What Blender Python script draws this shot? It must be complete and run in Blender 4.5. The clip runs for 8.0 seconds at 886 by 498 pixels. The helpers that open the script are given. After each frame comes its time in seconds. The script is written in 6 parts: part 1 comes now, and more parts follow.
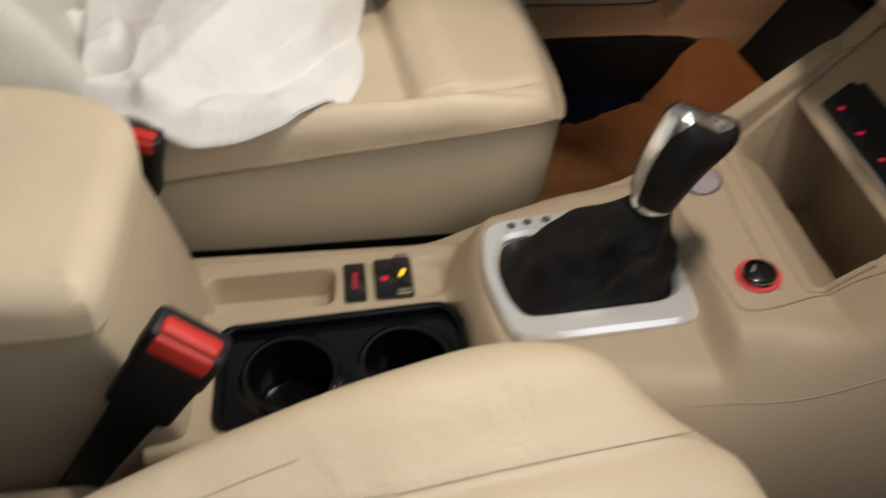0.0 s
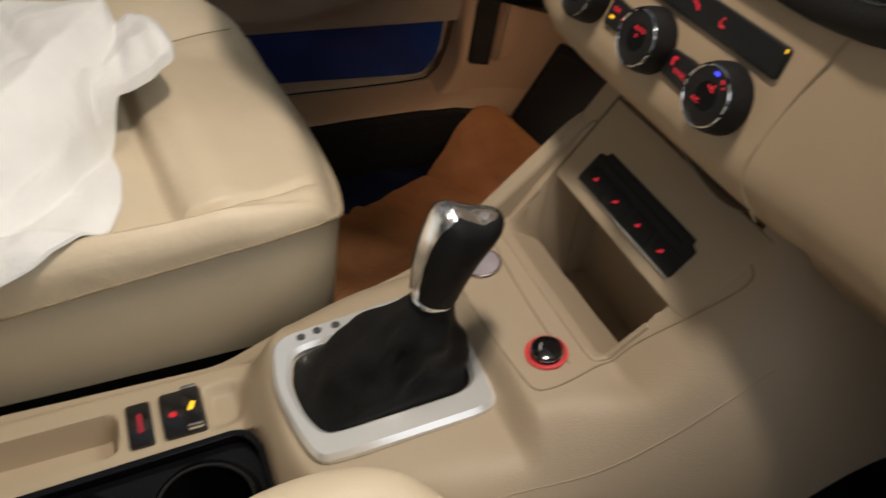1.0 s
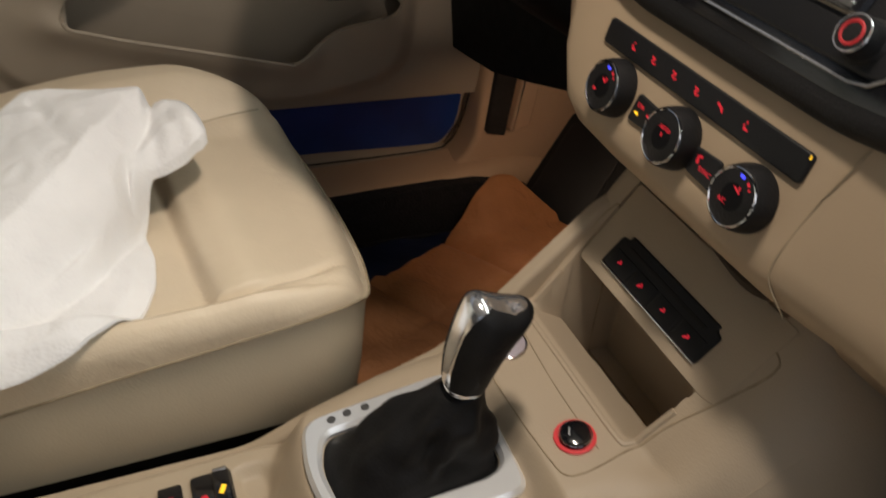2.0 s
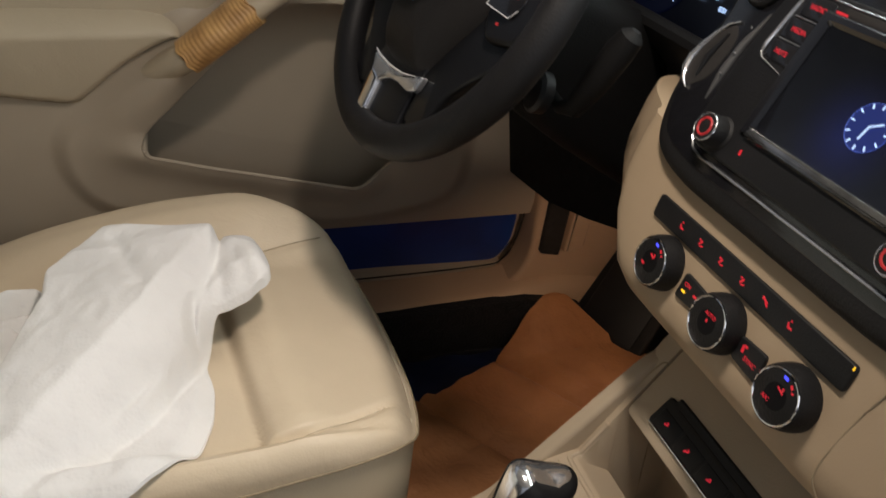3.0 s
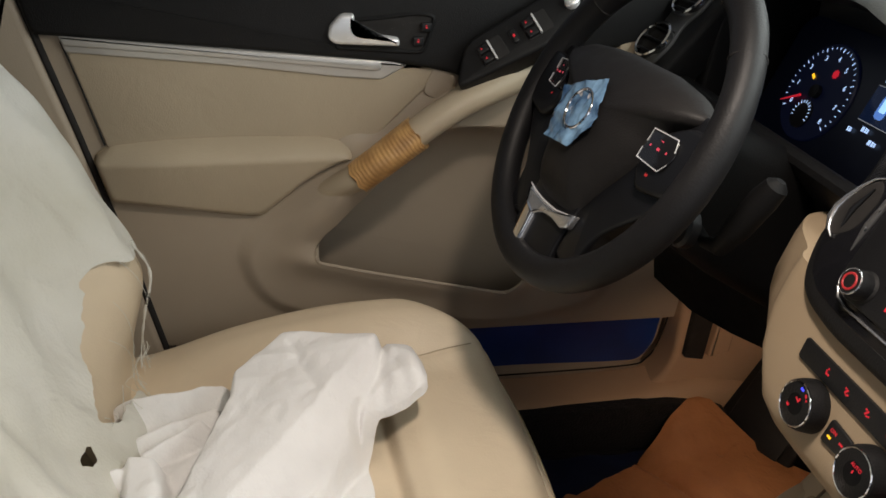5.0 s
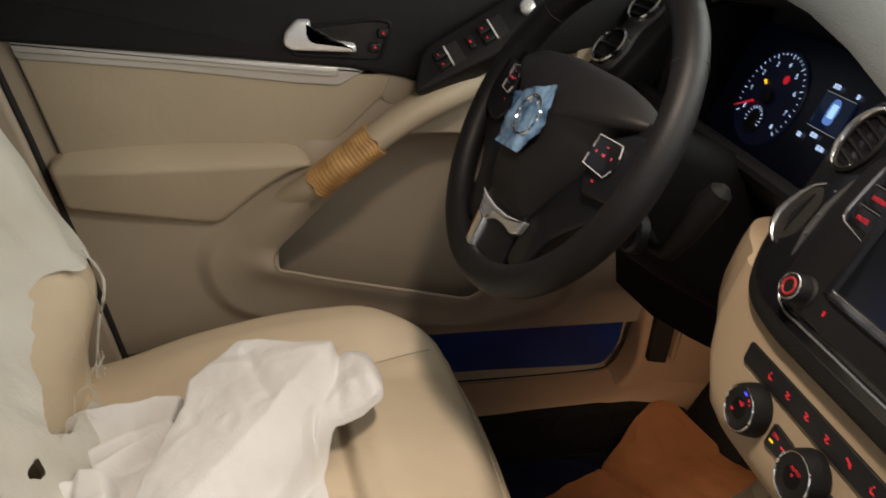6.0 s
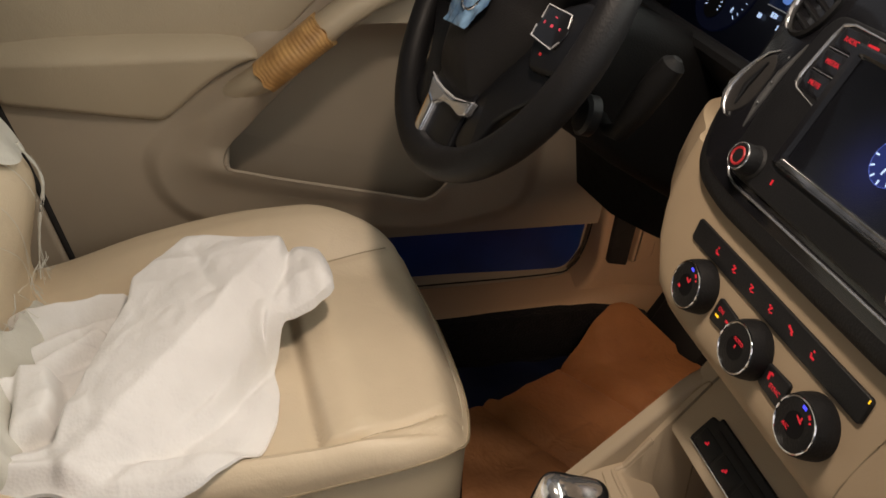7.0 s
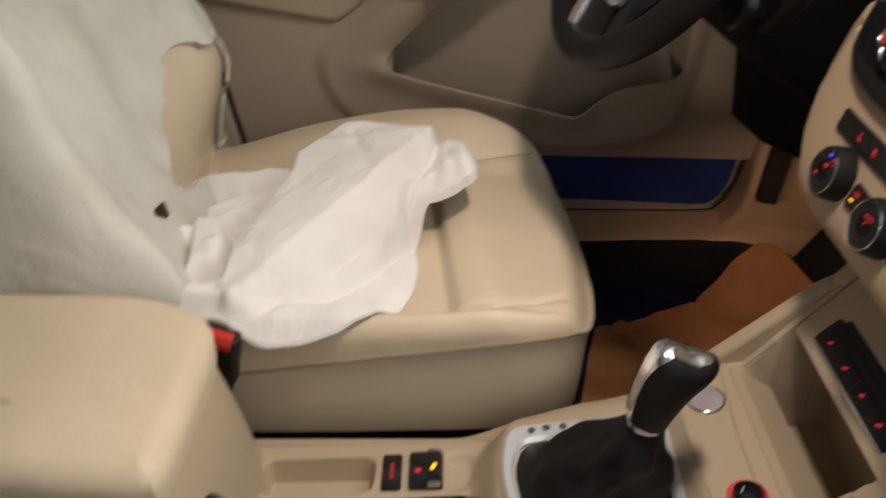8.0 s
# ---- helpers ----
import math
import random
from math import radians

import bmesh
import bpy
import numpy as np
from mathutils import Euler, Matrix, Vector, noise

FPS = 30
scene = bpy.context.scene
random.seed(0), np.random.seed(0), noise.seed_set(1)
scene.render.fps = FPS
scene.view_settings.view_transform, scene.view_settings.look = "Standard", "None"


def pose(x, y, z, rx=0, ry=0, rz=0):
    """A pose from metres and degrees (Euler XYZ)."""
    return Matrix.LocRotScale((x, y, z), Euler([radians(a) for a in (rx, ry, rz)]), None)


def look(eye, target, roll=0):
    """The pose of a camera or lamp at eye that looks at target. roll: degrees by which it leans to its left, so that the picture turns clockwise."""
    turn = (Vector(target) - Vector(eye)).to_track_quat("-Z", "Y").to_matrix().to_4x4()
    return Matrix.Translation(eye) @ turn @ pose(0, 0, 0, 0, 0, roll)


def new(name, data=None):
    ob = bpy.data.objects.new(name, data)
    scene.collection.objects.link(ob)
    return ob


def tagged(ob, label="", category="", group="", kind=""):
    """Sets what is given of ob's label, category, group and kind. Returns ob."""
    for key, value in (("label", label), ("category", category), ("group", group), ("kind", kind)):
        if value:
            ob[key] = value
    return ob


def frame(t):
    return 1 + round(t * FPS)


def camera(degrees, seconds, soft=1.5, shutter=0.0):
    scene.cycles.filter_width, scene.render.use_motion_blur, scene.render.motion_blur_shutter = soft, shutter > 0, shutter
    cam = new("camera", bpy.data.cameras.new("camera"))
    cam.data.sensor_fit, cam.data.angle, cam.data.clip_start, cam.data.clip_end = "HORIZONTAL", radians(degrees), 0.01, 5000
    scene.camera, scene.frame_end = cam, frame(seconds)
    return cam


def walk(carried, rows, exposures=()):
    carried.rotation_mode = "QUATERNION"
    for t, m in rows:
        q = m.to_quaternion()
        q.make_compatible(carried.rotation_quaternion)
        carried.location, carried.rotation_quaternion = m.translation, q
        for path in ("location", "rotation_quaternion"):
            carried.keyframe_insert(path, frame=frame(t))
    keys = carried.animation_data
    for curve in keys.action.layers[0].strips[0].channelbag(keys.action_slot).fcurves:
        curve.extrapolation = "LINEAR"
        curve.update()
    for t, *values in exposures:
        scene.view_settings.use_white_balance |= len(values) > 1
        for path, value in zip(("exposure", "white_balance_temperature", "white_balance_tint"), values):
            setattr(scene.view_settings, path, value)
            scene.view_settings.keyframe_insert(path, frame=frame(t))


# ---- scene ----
cam = camera(57.25, 8.0, soft=1.55, shutter=0.45)
walk(cam, [
    (0.0, pose(0.0908, -0.4886, 0.8258, 45.17, -3.44, -7.16)),
    (0.5, pose(0.1207, -0.4590, 0.8462, 49.03, -4.43, -17.04)),
    (1.0, pose(0.1367, -0.4561, 0.8465, 50.55, -5.24, -21.98)),
    (1.2, pose(0.1371, -0.4482, 0.8421, 51.63, -6.07, -25.22)),
    (2.3, pose(0.1141, -0.4371, 0.9082, 55.80, -4.14, -20.03)),
    (2.5, pose(0.1181, -0.4309, 0.9266, 57.40, -3.84, -19.26)),
    (2.8, pose(0.1257, -0.4223, 0.9482, 58.54, -3.99, -18.09)),
    (3.0, pose(0.1239, -0.4188, 0.9612, 58.73, -4.34, -17.28)),
    (3.5, pose(0.1183, -0.4230, 0.9949, 59.43, -3.13, -12.39)),
    (4.0, pose(0.1073, -0.4341, 1.0153, 60.95, -2.80, -9.75)),
    (4.5, pose(0.0937, -0.4459, 1.0420, 62.17, -1.05, -8.07)),
    (4.7, pose(0.0930, -0.4452, 1.0470, 62.49, -0.97, -8.10)),
    (5.8, pose(0.1201, -0.4449, 1.0574, 63.54, -1.04, -8.97)),
    (6.0, pose(0.1282, -0.4466, 1.0532, 63.26, -1.19, -9.56)),
    (6.2, pose(0.1342, -0.4513, 1.0419, 62.89, -1.50, -10.59)),
    (6.5, pose(0.1512, -0.4463, 1.0300, 60.88, -1.62, -11.36)),
    (7.0, pose(0.1589, -0.4503, 1.0019, 58.17, -1.66, -11.31)),
    (7.5, pose(0.1774, -0.4711, 0.9886, 58.05, -0.94, -9.34)),
    (7.7, pose(0.1783, -0.4927, 0.9743, 57.59, -0.28, -5.62)),
    (7.8, pose(0.1745, -0.5123, 0.9686, 56.73, -0.09, -3.61)),
    (8.0, pose(0.1628, -0.5493, 0.9455, 55.90, -0.53, 0.45)),
], exposures=[(0.0, 0.03, 6500, 14), (1.2, 0.04, 6560, 13), (2.3, -0.10, 6420, 14), (4.7, -0.07, 6350, 14), (5.8, -0.11, 6850, 16), (7.5, -0.15, 6980, 17), (8.0, -0.08, 6700, 17)])

# ---- world and light ----
world = bpy.data.worlds.new("world")
scene.world = world
world.use_nodes = True
wn = world.node_tree
wn.nodes["Background"].inputs[0].default_value = (0.80, 0.90, 1.0, 1)
wn.nodes["Background"].inputs[1].default_value = 0.20


def area_lamp(name, eye, target, sx, sy, watts, colour):
    data = bpy.data.lights.new(name, "AREA")
    data.shape, data.size, data.size_y, data.energy, data.color = "RECTANGLE", sx, sy, watts, colour
    ob = new(name, data)
    ob.matrix_world = look(eye, target)
    return ob


def spot_lamp(name, eye, target, watts, colour, cone=90, blend=1.0, size=0.085):
    data = bpy.data.lights.new(name, "SPOT")
    data.energy, data.color, data.spot_size, data.spot_blend, data.shadow_soft_size = watts, colour, radians(cone), blend, size
    ob = new(name, data)
    ob.matrix_world = look(eye, target)
    return ob


# the two map lights in the roof console, each aimed at its seat, the hall's light through the windscreen and by the open passenger door
spot_lamp("map_lamp", (0.335, 0.045, 1.285), (0.15, 0.31, 0.40), 14.2, (1.0, 0.89, 0.75), 108, 1.0, 0.035)
spot_lamp("map_lamp", (0.335, -0.045, 1.285), (0.44, -0.26, 0.35), 11.0, (1.0, 0.89, 0.75), 140, 1.0, 0.035)
area_lamp("windscreen_light", (0.93, 0.0, 1.17), (0.36, 0.10, 0.40), 1.20, 0.45, 10.0, (0.91, 1.0, 0.93))
area_lamp("hall_light", (0.55, -0.92, 0.98), (0.50, 0.0, 0.35), 0.9, 0.55, 1.7, (0.97, 0.99, 1.0))


# an unseen footwell lamp, assumed under the knee panel to light sill and mat
spot_lamp("assumed_footwell_lamp", (0.70, 0.44, 0.385), (0.79, 0.66, 0.06), 1.3, (1.0, 0.72, 0.48), 115, 1.0, 0.03)


# ---- materials ----
def material(name, colour, rough=0.5, metal=0.0, vary=0.12, scale=8.0, grain=0.0, grain_scale=300.0, coat=0.0, emit=None,
             power=0.0, sheen=0.0, second=None, dist=0.0012, spec=0.5, dents=None):
    m = bpy.data.materials.new(name)
    m.use_nodes = True
    nt = m.node_tree
    b = nt.nodes["Principled BSDF"]
    b.inputs["Roughness"].default_value = rough
    b.inputs["Metallic"].default_value = metal
    b.inputs["Coat Weight"].default_value = coat
    b.inputs["Specular IOR Level"].default_value = spec
    b.inputs["Coat Roughness"].default_value = 0.12
    b.inputs["Sheen Weight"].default_value = sheen
    if emit:
        b.inputs["Emission Color"].default_value = (*emit, 1)
        b.inputs["Emission Strength"].default_value = power
    tc = nt.nodes.new("ShaderNodeTexCoord")
    n1 = nt.nodes.new("ShaderNodeTexNoise")
    n1.inputs["Scale"].default_value, n1.inputs["Detail"].default_value = scale, 6
    nt.links.new(tc.outputs["Object"], n1.inputs["Vector"])
    mix = nt.nodes.new("ShaderNodeMix")
    mix.data_type = "RGBA"
    lo = second or tuple(c * (1 - vary) for c in colour)
    hi = tuple(min(1, c * (1 + vary)) for c in colour)
    mix.inputs[6].default_value, mix.inputs[7].default_value = (*lo, 1), (*hi, 1)
    ramp = nt.nodes.new("ShaderNodeMapRange")
    ramp.inputs[1].default_value, ramp.inputs[2].default_value = 0.32, 0.68
    nt.links.new(n1.outputs["Fac"], ramp.inputs[0])
    nt.links.new(ramp.outputs[0], mix.inputs[0])
    nt.links.new(mix.outputs[2], b.inputs["Base Color"])
    rr = nt.nodes.new("ShaderNodeMapRange")
    rr.inputs[3].default_value, rr.inputs[4].default_value = max(0.02, rough * 0.85), min(1, rough * 1.15)
    n2 = nt.nodes.new("ShaderNodeTexNoise")
    n2.inputs["Scale"].default_value, n2.inputs["Detail"].default_value = scale * 6, 4
    nt.links.new(tc.outputs["Object"], n2.inputs["Vector"])
    nt.links.new(n2.outputs["Fac"], rr.inputs[0])
    nt.links.new(rr.outputs[0], b.inputs["Roughness"])
    if grain:
        v = nt.nodes.new("ShaderNodeTexVoronoi")
        v.inputs["Scale"].default_value = grain_scale
        nt.links.new(tc.outputs["Object"], v.inputs["Vector"])
        bump = nt.nodes.new("ShaderNodeBump")
        bump.inputs["Strength"].default_value, bump.inputs["Distance"].default_value = grain, dist
        nt.links.new(v.outputs["Distance"], bump.inputs["Height"])
        nt.links.new(bump.outputs[0], b.inputs["Normal"])
        if dents:
            n3 = nt.nodes.new("ShaderNodeTexNoise")
            n3.inputs["Scale"].default_value, n3.inputs["Detail"].default_value, n3.inputs["Distortion"].default_value = dents[0], 3, 0.6
            nt.links.new(tc.outputs["Object"], n3.inputs["Vector"])
            soft = nt.nodes.new("ShaderNodeBump")
            soft.inputs["Strength"].default_value, soft.inputs["Distance"].default_value = 1.0, dents[1]
            nt.links.new(n3.outputs["Fac"], soft.inputs["Height"])
            nt.links.new(soft.outputs[0], bump.inputs["Normal"])
    return m


LEATHER = material("beige_leather", (0.68, 0.565, 0.41), 0.48, vary=0.05, scale=7, grain=0.25, grain_scale=420, dist=0.0006, dents=(20, 0.0022))
SIDE = material("beige_seat_vinyl", (0.60, 0.52, 0.385), 0.55, vary=0.05, scale=6, grain=0.25, grain_scale=380, dist=0.0006)
PLASTIC = material("beige_plastic", (0.47, 0.38, 0.27), 0.50, vary=0.05, scale=5, grain=0.3, grain_scale=600, dist=0.0005)
# the beige plastic again, darker: the dash's shade is in its colour
DASHSHADED = material("shaded_beige_plastic", (0.42, 0.318, 0.210), 0.52, vary=0.05, scale=5, grain=0.12, grain_scale=600, dist=0.0005)
DOORSKIN = material("beige_door_plastic", (0.40, 0.33, 0.25), 0.55, vary=0.06, scale=4, grain=0.3, grain_scale=600, dist=0.0005)
VINYL = material("beige_door_vinyl", (0.47, 0.39, 0.28), 0.50, vary=0.06, scale=5, grain=0.3, grain_scale=450, dist=0.0006, dents=(14, 0.002))
# beige plastic with the footwell's orange light put into its colour
WARMLIT = material("warm_lit_beige_plastic", (0.50, 0.34, 0.22), 0.50, vary=0.08, scale=5, grain=0.25, grain_scale=500, dist=0.0005)
SEAM = material("dark_stitch", (0.34, 0.27, 0.175), 0.8, vary=0.2, scale=60)
GAP = material("dark_gap", (0.015, 0.013, 0.012), 0.9, vary=0.2, scale=20)
GAPSHADE = material("brown_gap_shade", (0.045, 0.030, 0.018), 0.9, vary=0.3, scale=30)
BLACK = material("black_plastic", (0.010, 0.010, 0.011), 0.45, vary=0.2, scale=10, grain=0.3, grain_scale=700, dist=0.0005, spec=0.35)
SOFTBLACK = material("black_soft_plastic", (0.0075, 0.0072, 0.0075), 0.60, vary=0.15, scale=9, grain=0.35, grain_scale=500, dist=0.0007, spec=0.32)
BLACKLEATHER = material("black_leather", (0.0065, 0.0062, 0.0066), 0.55, vary=0.2, scale=14, grain=0.22, grain_scale=420, dist=0.0008, spec=0.26, dents=(26, 0.0016))
GLOSS = material("gloss_black", (0.010, 0.010, 0.012), 0.12, vary=0.2, scale=6, coat=0.6)
CHROME = material("chrome", (0.78, 0.78, 0.80), 0.10, 1.0, vary=0.03, scale=30)
GATE = material("brushed_aluminium", (0.97, 0.98, 0.98), 0.25, 0.55, vary=0.02, scale=6)
SATIN = material("satin_aluminium", (0.95, 0.95, 0.96), 0.26, 0.50, vary=0.05, scale=60)
SILVER = material("silver_paint", (0.62, 0.60, 0.57), 0.38, 0.5, vary=0.05, scale=12)
CLOTH = material("white_nonwoven", (0.84, 0.83, 0.82), 0.85, vary=0.04, scale=14, grain=0.4, grain_scale=260, sheen=0.2, dist=0.0008, dents=(13, 0.007))
BACKCLOTH = material("thin_white_nonwoven", (0.66, 0.65, 0.60), 0.85, vary=0.05, scale=5, grain=0.4, grain_scale=260, sheen=0.2, dist=0.0008, second=(0.57, 0.555, 0.48), dents=(9, 0.012))
FILM = material("blue_film", (0.006, 0.035, 0.19), 0.35, vary=0.25, scale=9)
KRAFT = material("brown_kraft_paper", (0.44, 0.195, 0.075), 0.75, vary=0.10, scale=7, grain=0.35, grain_scale=120, second=(0.33, 0.135, 0.05), dist=0.002, dents=(18, 0.010))
CARPET = material("black_carpet", (0.006, 0.006, 0.007), 0.95, vary=0.4, scale=60, grain=0.8, grain_scale=260, dist=0.003)
CARD = material("corrugated_wrap", (0.50, 0.295, 0.115), 0.45, vary=0.22, scale=34, second=(0.36, 0.19, 0.065))
ROOFCLOTH = material("grey_headliner", (0.55, 0.51, 0.45), 0.95, vary=0.05, scale=30)
RED = material("red_backlight", (0.3, 0.01, 0.01), 0.5, emit=(1.0, 0.03, 0.06), power=0.42)
REDBTN = material("red_button", (0.62, 0.03, 0.02), 0.4, vary=0.1, scale=20)
BLUELIGHT = material("blue_backlight", (0.02, 0.02, 0.3), 0.5, emit=(0.06, 0.07, 1.0), power=1.6)
AMBER = material("amber_backlight", (0.3, 0.2, 0.01), 0.5, emit=(1.0, 0.55, 0.02), power=1.3)
WHITELIGHT = material("white_backlight", (0.3, 0.4, 0.5), 0.5, emit=(0.45, 0.65, 1.0), power=1.0)
FOIL = material("clear_blue_film", (0.17, 0.30, 0.45), 0.22, vary=0.35, scale=38, second=(0.015, 0.05, 0.13), coat=0.3)
SPOKEBLACK = material("smooth_black", (0.0055, 0.0055, 0.0065), 0.34, vary=0.15, scale=9, spec=0.30)
BRIGHT = material("bright_trim", (0.90, 0.90, 0.92), 0.22, 0.55, vary=0.04, scale=40)
HUB = material("grey_black_cover", (0.0110, 0.0100, 0.0100), 0.55, vary=0.12, scale=9, grain=0.3, grain_scale=500, dist=0.0006, spec=0.28)
NAVY = material("navy_film", (0.004, 0.009, 0.035), 0.4, vary=0.3, scale=12)
DIMRED = material("dim_red_ring", (0.25, 0.02, 0.02), 0.4, emit=(1.0, 0.04, 0.05), power=0.20)
GRAPHITE = material("graphite_satin", (0.10, 0.10, 0.10), 0.42, 0.4, vary=0.08, scale=30)
RIMLEATHER = material("rim_leather", (0.0075, 0.0072, 0.0078), 0.52, vary=0.2, scale=14, grain=0.22, grain_scale=420, dist=0.0008, spec=0.28)
# soft black plastic darkened further: the shade round the column is in its colour
COLUMNSHADED = material("shaded_black_plastic", (0.0045, 0.0043, 0.0044), 0.65, vary=0.15, scale=9, grain=0.35, grain_scale=500, dist=0.0007, spec=0.18)
# dash pad lightened to grey: the windscreen light on it is in its colour
DASHPADLIT = material("lit_dash_pad", (0.12, 0.12, 0.115), 0.7, vary=0.1, scale=9, grain=0.35, grain_scale=500, dist=0.0007, spec=0.3)
DEEP = material("deep_black", (0.004, 0.004, 0.005), 0.5, vary=0.2, scale=9, spec=0.12)
CUPBLACK = material("cup_black", (0.004, 0.004, 0.0045), 0.16, vary=0.2, scale=12, spec=0.40)
KNOBCHROME = material("polished_knob_chrome", (0.86, 0.86, 0.88), 0.15, 0.92, vary=0.06, scale=25)
TRIM = material("brushed_chrome", (0.80, 0.80, 0.81), 0.24, 0.9, vary=0.05, scale=40)
PEARL = material("pearl_button", (0.80, 0.72, 0.80), 0.14, 0.55, vary=0.08, scale=50)


# ---- building helpers ----
def attach(ob, parent):
    """Parent a part without moving it."""
    if parent:
        ob.parent = parent
        if parent.type == "EMPTY":
            ob.matrix_parent_inverse = Matrix.Translation(parent.location).inverted()
    return ob


def part(name, bm, mat, parent=None, label="", smooth=True):
    me = bpy.data.meshes.new(name)
    bmesh.ops.recalc_face_normals(bm, faces=bm.faces)
    bm.to_mesh(me)
    bm.free()
    me.materials.append(mat)
    if smooth:
        me.shade_smooth()
        me.set_sharp_from_angle(angle=radians(38))
    ob = attach(new(name, me), parent)
    if label:
        ob["label"] = label
    return ob


def thing(name, label, category, at=(0, 0, 0), group="", kind=""):
    ob = new(name)
    ob.location = at
    ob.empty_display_size = 0.02
    return tagged(ob, label, category, group, kind)


def axes(o, u, v, n):
    m = Matrix.Identity(4)
    for c, w in enumerate((u, v, n)):
        w = Vector(w).normalized()
        for r in range(3):
            m[r][c] = w[r]
    m.translation = o
    return m


def rrect(w, h, r, n=5):
    out = []
    for cx, cy, a in ((w / 2 - r, h / 2 - r, 0), (-w / 2 + r, h / 2 - r, 90), (-w / 2 + r, -h / 2 + r, 180), (w / 2 - r, -h / 2 + r, 270)):
        out += [(cx + r * math.cos(radians(a + 90 * k / n)), cy + r * math.sin(radians(a + 90 * k / n))) for k in range(n + 1)]
    return out


def round_poly(pts, r, n=5):
    """A polygon with its corners rounded."""
    out = []
    for i, p in enumerate(pts):
        p, a, b = Vector(p), Vector(pts[i - 1]), Vector(pts[(i + 1) % len(pts)])
        d1, d2 = min(r, (a - p).length * 0.45), min(r, (b - p).length * 0.45)
        s, e = p + (a - p).normalized() * d1, p + (b - p).normalized() * d2
        for k in range(n + 1):
            t = k / n
            out.append(tuple((1 - t) ** 2 * s + 2 * t * (1 - t) * p + t * t * e))
    return out


def rings_mesh(rings, cap0=True, cap1=True, closed=True):
    bm = bmesh.new()
    vs = [[bm.verts.new(p) for p in r] for r in rings]
    n = len(rings[0])
    for a, b in zip(vs, vs[1:]):
        for i in range(n if closed else n - 1):
            j = (i + 1) % n
            try:
                bm.faces.new((a[i], a[j], b[j], b[i]))
            except ValueError:
                pass
    if cap0:
        bm.faces.new(vs[0][::-1])
    if cap1:
        bm.faces.new(vs[-1])
    return bm


def inset(pts, d):
    """An outline moved inwards by d (counter-clockwise outline)."""
    n, out = len(pts), []
    area = sum(pts[i][0] * pts[(i + 1) % n][1] - pts[(i + 1) % n][0] * pts[i][1] for i in range(n))
    s = 1 if area > 0 else -1
    for i in range(n):
        a, p, b = Vector(pts[i - 1]), Vector(pts[i]), Vector(pts[(i + 1) % n])
        e1, e2 = (p - a), (b - p)
        e1 = e1.normalized() if e1.length > 1e-9 else e2.normalized()
        e2 = e2.normalized() if e2.length > 1e-9 else e1
        nn = Vector((-(e1.y + e2.y), e1.x + e2.x)) * s
        nn = nn.normalized() if nn.length > 1e-9 else Vector((0, 0))
        out.append(tuple(p + nn * d))
    return out


def slab(outline, m, h0, h1, bevel=0.002, steps=3):
    """An extruded outline with a rounded upper edge, from height h0 to h1 of the frame m."""
    rings = [[m @ Vector((x, y, h0)) for x, y in outline]]
    for k in range(steps + 1):
        a = math.pi / 2 * k / steps
        o = inset(outline, bevel * (1 - math.cos(a)))
        rings.append([m @ Vector((x, y, h1 - bevel + bevel * math.sin(a))) for x, y in o])
    return rings_mesh(rings)


def frame_ring(outer, inner, m, h0, h1, bevel=0.0015):
    """A flat frame between two outlines with the same count of points."""
    seq = [(outer, 0, h0), (outer, 0, h1 - bevel), (outer, bevel, h1), (inner, -bevel, h1), (inner, 0, h1 - bevel), (inner, 0, h0)]
    rings = [[m @ Vector((x, y, h)) for x, y in inset(o, d)] for o, d, h in seq]
    bm = rings_mesh(rings + [rings[0]], False, False)
    bmesh.ops.remove_doubles(bm, verts=bm.verts, dist=1e-6)
    return bm


def tube(path, radius, n=8, closed=False, flat=1.0):
    pts = [Vector(p) for p in path]
    rings = []
    up = Vector((0, 0, 1))
    for i, p in enumerate(pts):
        a = pts[i - 1] if i or closed else p
        b = pts[(i + 1) % len(pts)] if i < len(pts) - 1 or closed else p
        d = (b - a).normalized()
        ref = up if abs(d.dot(up)) < 0.95 else Vector((1, 0, 0))
        s = d.cross(ref).normalized()
        t = s.cross(d).normalized()
        r = radius[i] if isinstance(radius, (list, tuple)) else radius
        rings.append([p + s * r * math.cos(2 * math.pi * k / n) + t * r * flat * math.sin(2 * math.pi * k / n) for k in range(n)])
    if closed:
        bm = rings_mesh(rings + [rings[0]], False, False)
        bmesh.ops.remove_doubles(bm, verts=bm.verts, dist=1e-7)
        return bm
    return rings_mesh(rings)


def smooth_path(pts, n=8):
    """A Catmull-Rom curve through the points."""
    p = [Vector(q) for q in pts]
    p = [2 * p[0] - p[1]] + p + [2 * p[-1] - p[-2]]
    out = []
    for i in range(1, len(p) - 2):
        for k in range(n):
            t = k / n
            out.append(0.5 * (2 * p[i] + (p[i + 1] - p[i - 1]) * t + (2 * p[i - 1] - 5 * p[i] + 4 * p[i + 1] - p[i + 2]) * t * t
                              + (3 * p[i] - p[i - 1] - 3 * p[i + 1] + p[i + 2]) * t ** 3))
    return out + [p[-2]]


def lathe(profile, m, n=40):
    return rings_mesh([[m @ Vector((r * math.cos(2 * math.pi * k / n), r * math.sin(2 * math.pi * k / n), z)) for k in range(n)] for r, z in profile])


def ring_torus(m, r, t, n=48, k=10, flat=1.0):
    path = [m @ Vector((r * math.cos(2 * math.pi * i / n), r * math.sin(2 * math.pi * i / n), 0)) for i in range(n)]
    return tube(path, t, k, True, flat)


